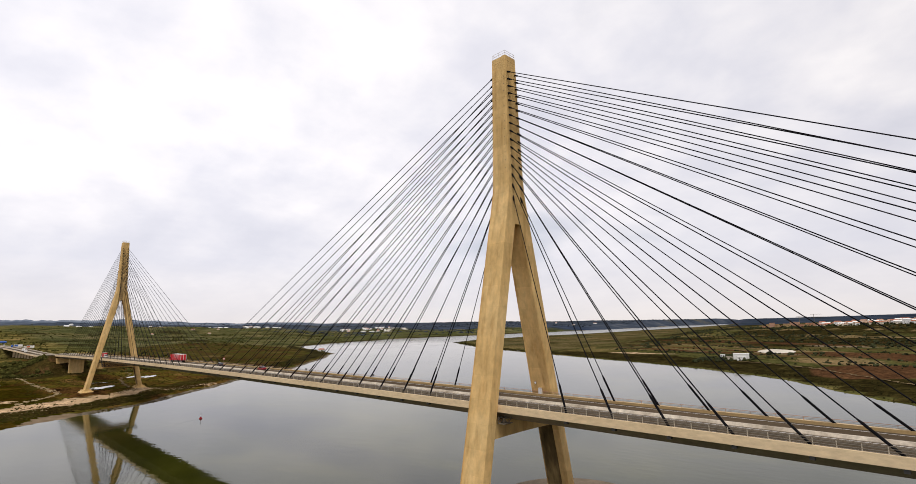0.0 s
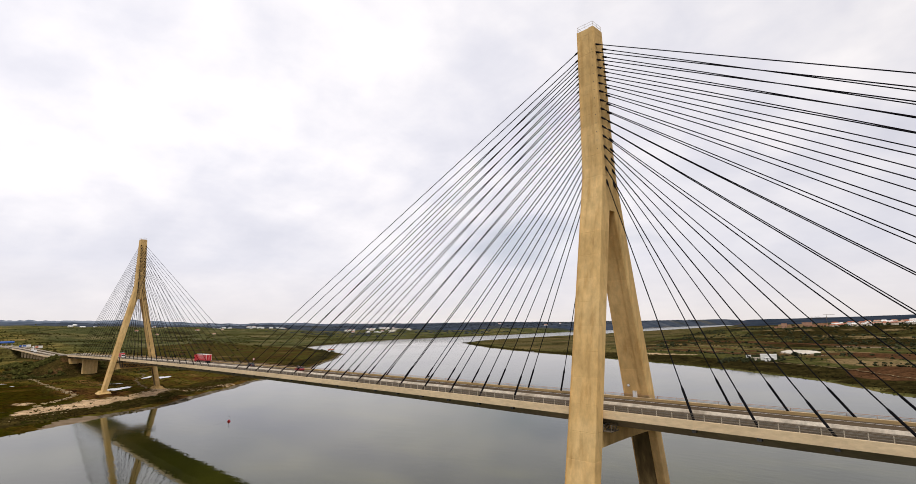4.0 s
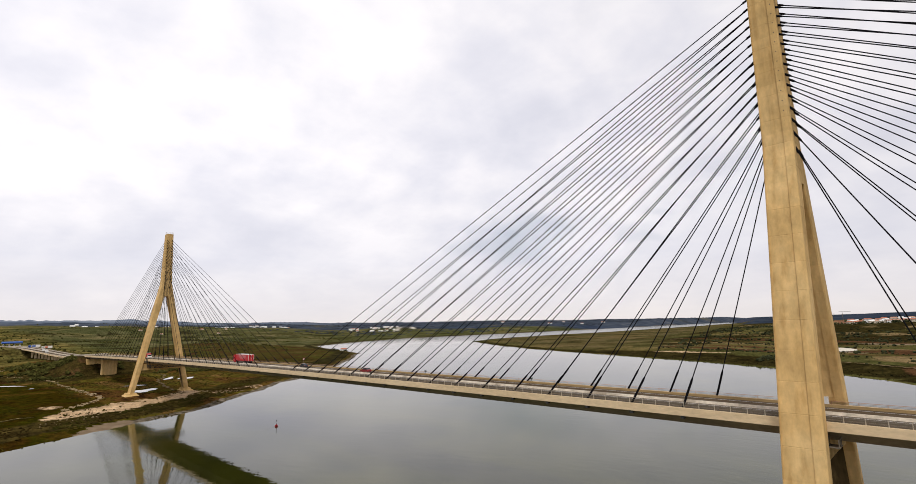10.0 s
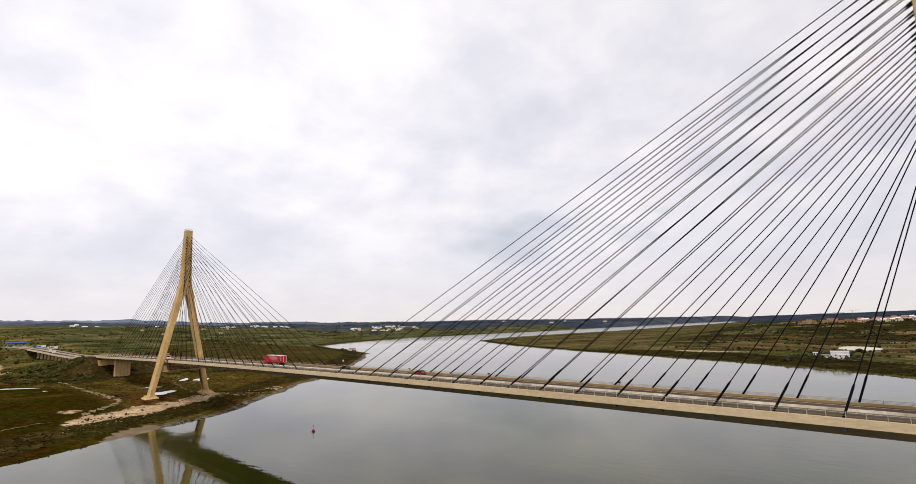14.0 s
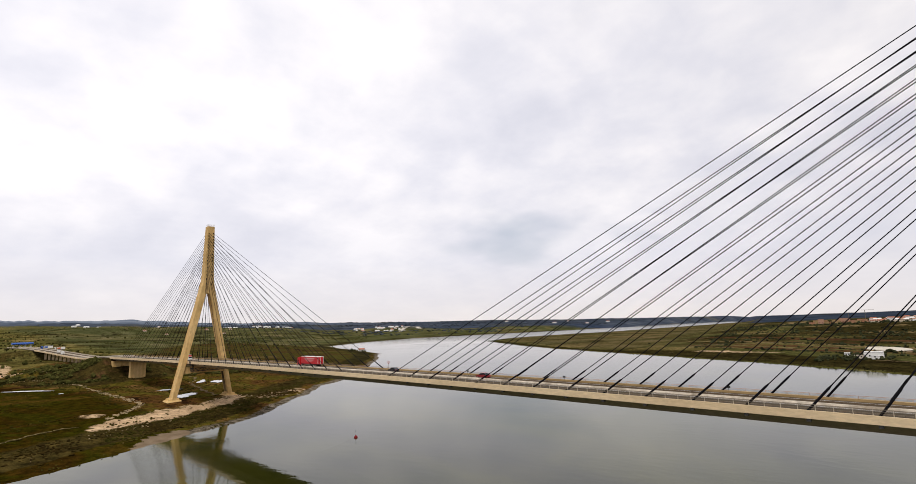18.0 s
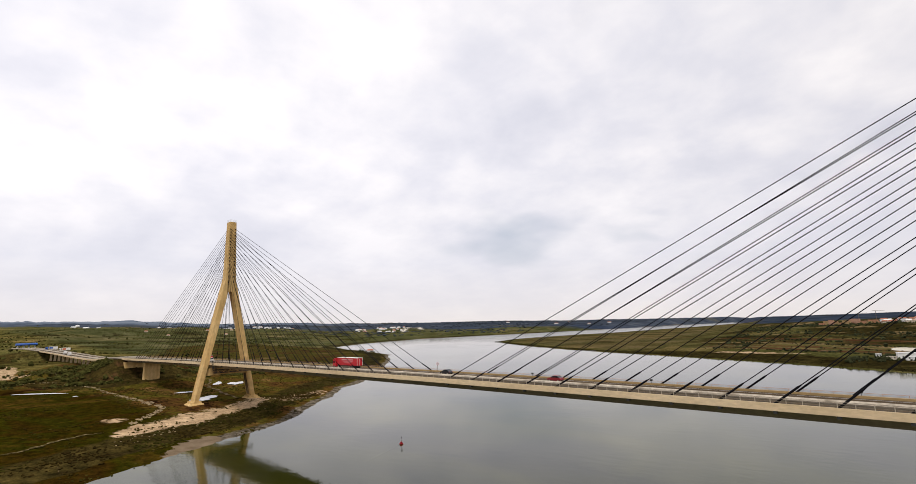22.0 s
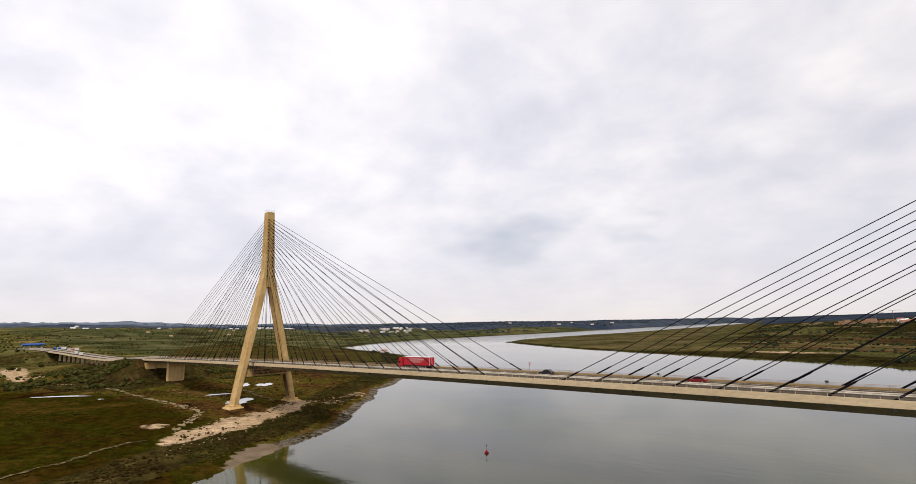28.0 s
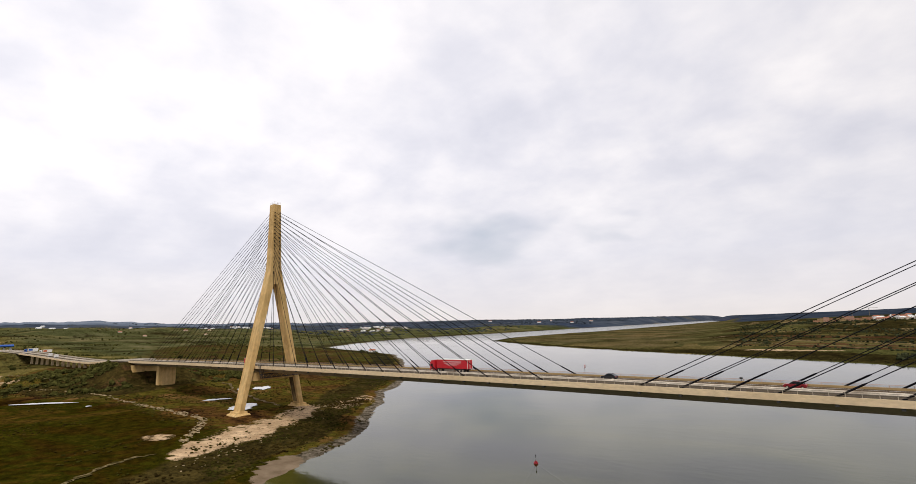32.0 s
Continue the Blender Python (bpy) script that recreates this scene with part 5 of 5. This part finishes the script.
tagged(lorry("parked_lorry", "parked lorry with blue cab and blue and white trailer", pose(-828, -9, ground_at(-828, -4) + 0.1, 0, 0, 90), M_BLUE, M_WHITE, M_WHITE, length=8.5, stripe=M_BLUE), group="parked lorries")
tagged(lorry("parked_lorry", "parked lorry with white trailer and orange panel", pose(-826, 3.5, ground_at(-826, 8) + 0.1, 0, 0, 90), M_WHITE, M_WHITE, M_WHITE, length=8.0, stripe=M_ORANGE), group="parked lorries")


# ---------------------------------------------------------------- signs and small things on the deck
def round_sign(x, y):
    s = thing("round_road_sign", "round white road sign with a dark rim on a thin post", "road sign")
    z = deck_z(x)
    bm = bmesh.new()
    tube(bm, (x, y, z), (x, y, z + 2.9), 0.05)
    part("post", bm, M_STEEL, s)
    bm = bmesh.new()
    tube(bm, (x + 0.06, y, z + 2.5), (x + 0.1, y, z + 2.5), 0.45, n=20)
    d = part("disc", bm, M_RED, s)
    bm = bmesh.new()
    tube(bm, (x + 0.1, y, z + 2.5), (x + 0.115, y, z + 2.5), 0.33, n=20)
    part("face", bm, M_SIGN, d)


round_sign(-171.5, 8.45)
for x in (-99.0, -133.0, -60.0):
    s = thing("deck_box", "small dark box on a post at the parapet", "box", group="parapet boxes")
    bm = bmesh.new()
    box(bm, x - 0.3, x + 0.3, 8.35, 8.65, deck_z(x) + 0.85, deck_z(x) + 1.25)
    part("box", bm, M_DARK, s)
    bm = bmesh.new()
    tube(bm, (x, 8.5, deck_z(x)), (x, 8.5, deck_z(x) + 0.9), 0.05)
    part("post", bm, M_DARK, s)


cab = thing("service_cabinet", "white service cabinet beside the pylon leg on the deck", "cabinet")
zc = deck_z(0.0)
bm = bmesh.new()
box(bm, -0.35, 0.35, 8.0, 8.5, zc + 0.2, zc + 1.55)
part("body", bm, M_WHITE, cab)
bm = bmesh.new()
box(bm, -0.4, 0.4, 7.95, 8.55, zc + 1.55, zc + 1.62)
part("roof", bm, M_MEDIAN, cab)
bm = bmesh.new()
box(bm, -0.4, 0.4, 7.95, 8.55, zc + 0.1, zc + 0.2)
part("plinth", bm, M_MEDIAN, cab)
bm = bmesh.new()
box(bm, -0.3, 0.3, 7.97, 7.999, zc + 0.28, zc + 1.5)
part("door", bm, M_SIGN, cab)
rd = thing("round_leg_sign", "small round pale sign fixed to the pylon leg", "sign")
bm = bmesh.new()
tube(bm, (-1.3, 8.75, 26.9), (-1.3, 8.42, 26.9), 0.06)
part("bracket", bm, M_DARK, rd)
bm = bmesh.new()
tube(bm, (-1.3, 8.42, 26.9), (-1.3, 8.38, 26.9), 0.34, n=18)
d = part("disc", bm, M_OCHRE, rd)
bm = bmesh.new()
tube(bm, (-1.3, 8.38, 26.9), (-1.3, 8.365, 26.9), 0.24, n=18)
part("face", bm, M_SIGN, d)


def gantry(x0, zt, y0, n, h, mat, label, tower=True):
    """Lattice inspection gantry hung below the deck beside a pylon."""
    g = thing("inspection_gantry", label, "gantry", group="inspection gantries")
    for sx in (-0.7, 0.7):
        for zz in (0, -h):
            bm = bmesh.new()
            tube(bm, (x0 + sx, y0, zt + zz), (x0 + sx, y0 + 1.2 * n, zt + zz), 0.11, n=6)
            part("chord", bm, mat, g)
        for k in range(n):
            y = y0 + 1.2 * k
            bm = bmesh.new()
            tube(bm, (x0 + sx, y, zt - h * (k % 2)), (x0 + sx, y + 1.2, zt - h * ((k + 1) % 2)), 0.08, n=5)
            part("brace", bm, mat, g)
            bm = bmesh.new()
            tube(bm, (x0 + sx, y, zt - h), (x0 + sx, y, zt), 0.07, n=5)
            part("upright", bm, mat, g)
    bm = bmesh.new()
    box(bm, x0 - 0.65, x0 + 0.65, y0, y0 + 1.2 * n, zt - h - 0.06, zt - h + 0.02)
    part("walkway", bm, mat, g)
    if tower:
        for y in (y0 + 0.1, y0 + 1.3):
            bm = bmesh.new()
            for sx in (-0.7, 0.7):
                tube(bm, (x0 + sx, y, zt - h), (x0 + sx, y - 1.0, zt + 4.1), 0.13, n=6)
            for q in range(6):
                tube(bm, (x0 - 0.7, y - q * 0.16, zt + 0.7 * q), (x0 + 0.7, y - q * 0.16, zt + 0.7 * q), 0.07, n=5)
            part("hanger", bm, mat, g)


gantry(-SPAN + 7.0, 20.5, -8.4, 18, 1.6, M_DARK, "black lattice inspection gantry hung under the deck")
gantry(2.9, 22.3, -8.6, 2, 1.0, M_DULL, "small railed inspection platform under the deck", tower=False)


# ---------------------------------------------------------------- buoy
def buoy(x, y):
    b = thing("channel_buoy", "red channel buoy with a small mast afloat on the river", "buoy")
    bm = bmesh.new()
    prof = [(0.45, -0.4), (0.66, -0.1), (0.70, 0.12), (0.60, 0.38), (0.34, 0.62), (0.13, 0.82)]
    loft(bm, [[(x + r * math.cos(a), y + r * math.sin(a), z) for a in [2 * math.pi * k / 16 for k in range(16)]] for r, z in prof])
    part("float", bm, M_RED, b, smooth=True)
    bm = bmesh.new()
    tube(bm, (x, y, 0.8), (x, y, 2.1), 0.045)
    part("mast", bm, M_DARK, b)
    bm = bmesh.new()
    tube(bm, (x, y, 1.35), (x, y, 1.6), 0.10, n=10)
    part("white_band", bm, M_WHITE, b)
    bm = bmesh.new()
    tube(bm, (x, y, 2.1), (x, y, 2.4), 0.15, 0.12, n=10)
    part("top_mark", bm, M_DARK, b)


buoy(-187.1, 5.6)


def wake(x, y, a0, length):
    """Two low ripples that the current draws behind the buoy."""
    w = thing("buoy_wake", "faint forked ripples on the water behind the buoy", "ripple")
    rng = random.Random(6)
    for turn in (-22, 8):
        c, sn = math.cos(radians(a0 + turn)), math.sin(radians(a0 + turn))
        bm = bmesh.new()
        rings = []
        for k in range(25):
            d = 0.6 + length * k / 24
            o = rng.uniform(-0.12, 0.12)
            half, h = 0.2 + 0.03 * d, 0.04 * (1 - 0.8 * k / 24) * rng.uniform(0.6, 1.2)
            rings.append([(x + d * c - (o + u) * sn, y + d * sn + (o + u) * c, z) for u, z in ((-half, -0.02), (-half * 0.4, h * 0.7), (0, h), (half * 0.4, h * 0.7), (half, -0.02))])
        loft(bm, rings, caps=False, close=False)
        part("ripple", bm, M_WATER, w, smooth=True)


wake(-187.1, 5.6, -44, 24.0)


# ---------------------------------------------------------------- houses
def house(x, y, w, d, h, turn, label, roof=M_REDROOF, wall=M_WHITE, flat=False, group="", rows=1, z=None):
    hs = thing("house", label, "house", group=group)
    zg = (ground_at(x, y) if z is None else z) - 0.6
    bm = bmesh.new()
    box(bm, -w / 2, w / 2, -d / 2, d / 2, 0, h + 0.6)
    part("wall", bm, wall, hs)
    bm = bmesh.new()
    if flat:
        box(bm, -w / 2 - 0.2, w / 2 + 0.2, -d / 2 - 0.2, d / 2 + 0.2, h + 0.6, h + 1.0)
    else:
        r = min(w, d) * 0.28
        loft(bm, [[(-w / 2 - 0.4, -d / 2 - 0.4, h + 0.6), (w / 2 + 0.4, -d / 2 - 0.4, h + 0.6), (w / 2 + 0.4, d / 2 + 0.4, h + 0.6), (-w / 2 - 0.4, d / 2 + 0.4, h + 0.6)],
                  [(-w / 2 + 1, -0.1, h + 0.6 + r), (w / 2 - 1, -0.1, h + 0.6 + r), (w / 2 - 1, 0.1, h + 0.6 + r), (-w / 2 + 1, 0.1, h + 0.6 + r)]])
    part("roof", bm, roof, hs)
    n = max(2, int(w / 4.5))
    bm = bmesh.new()
    box(bm, -0.42, 0.42, -d / 2 - 0.06, -d / 2 + 0.05, 0, 1.1)
    me = mesh_of("window", bm, M_GLASS)
    for q in range(rows):
        for k in range(n):
            o = part("window", me, None, hs)
            o.location = (-w / 2 + w * (k + 0.5) / n, 0, 1.6 + q * 3.0)
    hs.matrix_world = pose(x, y, zg, 0, 0, turn)
    return hs


house(-75, 416, 12, 7, 4.2, 12, "white flat-roofed farm building by the river", M_WHITE, flat=True, rows=1)
house(-72, 406, 7, 4.5, 2.2, 12, "low white outbuilding beside the farm", M_WHITE, flat=True)
house(-93, 425, 3.5, 3, 2.4, 12, "small white shed near the farm", M_WHITE, flat=True)
house(-84, 412, 6, 4.4, 2.0, 8, "low grey outbuilding beside the farm", M_MEDIAN, wall=M_MEDIAN, flat=True)
house(-726, 388, 10, 7, 3.2, 40, "white riverside house with a red tiled roof", M_REDROOF)
hr = random.Random(11)
for k in range(120):
    x = -150 + 2.9 * k + hr.uniform(-4, 4)
    y = 1225 + hr.uniform(-12, 125)
    house(x, y, hr.uniform(7, 13), hr.uniform(7, 9), hr.choice((4.5, 6.5, 8.5)), hr.uniform(-25, 25), "pale town house on the far hill", wall=hr.choice((M_WHITE, M_CREAM, M_MEDIAN)), roof=hr.choice((M_REDROOF, M_PALEROOF, M_WHITE)), group="hill town houses", rows=2)
for k in range(20):
    x = -258 + 5.2 * k + hr.uniform(-3, 3)
    house(x, 1225 + hr.uniform(-12, 50), hr.uniform(8, 16), 9, hr.choice((4.5, 6.0, 8.0, 11.0)), hr.uniform(-14, 14), "unfinished orange brick building on the hill", roof=M_BRICK, wall=hr.choice((M_BRICK, M_BRICK, M_PALEROOF, M_OCHRE)), flat=True, group="orange brick buildings", rows=2)
for k in range(38):
    a = radians(hr.choice((hr.uniform(139.4, 141.4), hr.uniform(140.6, 142.4), hr.uniform(143.6, 144.6))))
    d = hr.uniform(2250, 2650)
    x, y = -82 + d * math.cos(a), -116 + d * math.sin(a)
    if land(np.array([x]), np.array([y]))[2][0] > 60:
        house(x, y, hr.uniform(7, 15), hr.uniform(7, 10), hr.uniform(3, 4.5), hr.uniform(0, 90), "white village house far across the river", roof=hr.choice((M_WHITE, M_REDROOF, M_WHITE)), group="far village houses")
for lo, hi, n in ((151.8, 153.6, 7), (154.2, 156.0, 8), (156.8, 159.6, 12), (163.2, 164.6, 4), (168.8, 171.0, 5)):
    for k in range(n):
        a = radians(hr.uniform(lo, hi))
        d = hr.uniform(2850, 3050)
        x, y = -40 + d * math.cos(a), -105 + d * math.sin(a)
        house(x, y, hr.uniform(9, 22), hr.uniform(7, 11), hr.uniform(3, 5), hr.uniform(40, 90), "long white building in a far village", roof=hr.choice((M_WHITE, M_WHITE, M_PALEROOF)), group="far village houses")
for k in range(9):
    a = radians(hr.uniform(147, 178))
    d = hr.uniform(1800, 2500)
    x, y = -82 + d * math.cos(a), -116 + d * math.sin(a)
    house(x, y, hr.uniform(7, 15), hr.uniform(7, 10), hr.uniform(2.0, 2.8), hr.uniform(60, 100), "pale farmhouse far off on the western hills", wall=M_CREAM, roof=hr.choice((M_PALEROOF, M_REDROOF)), group="western farmhouses")
for k in range(9):
    a = radians(hr.uniform(104, 130))
    d = hr.uniform(2900, 3600)
    x, y = -82 + d * math.cos(a), -116 + d * math.sin(a)
    q = land(np.array([x]), np.array([y]))
    if q[2][0] > 150:
        house(x, y, hr.uniform(12, 24), 9, 5, hr.uniform(0, 30), "white house on a distant wooded ridge", group="ridge houses")


# tower cranes over the building site
def crane(x, y, h):
    c = thing("tower_crane", "thin tower crane over the hill town", "crane", group="tower cranes")
    z = ground_at(x, y)
    bm = bmesh.new()
    tube(bm, (x, y, z - 0.5), (x, y, z + h), 0.4, n=4)
    part("mast", bm, M_STEEL, c)
    bm = bmesh.new()
    tube(bm, (x - 6, y, z + h), (x + 15, y, z + h), 0.28, n=4)
    part("jib", bm, M_STEEL, c)


crane(-160, 1262, 27)
crane(-190, 1275, 23)
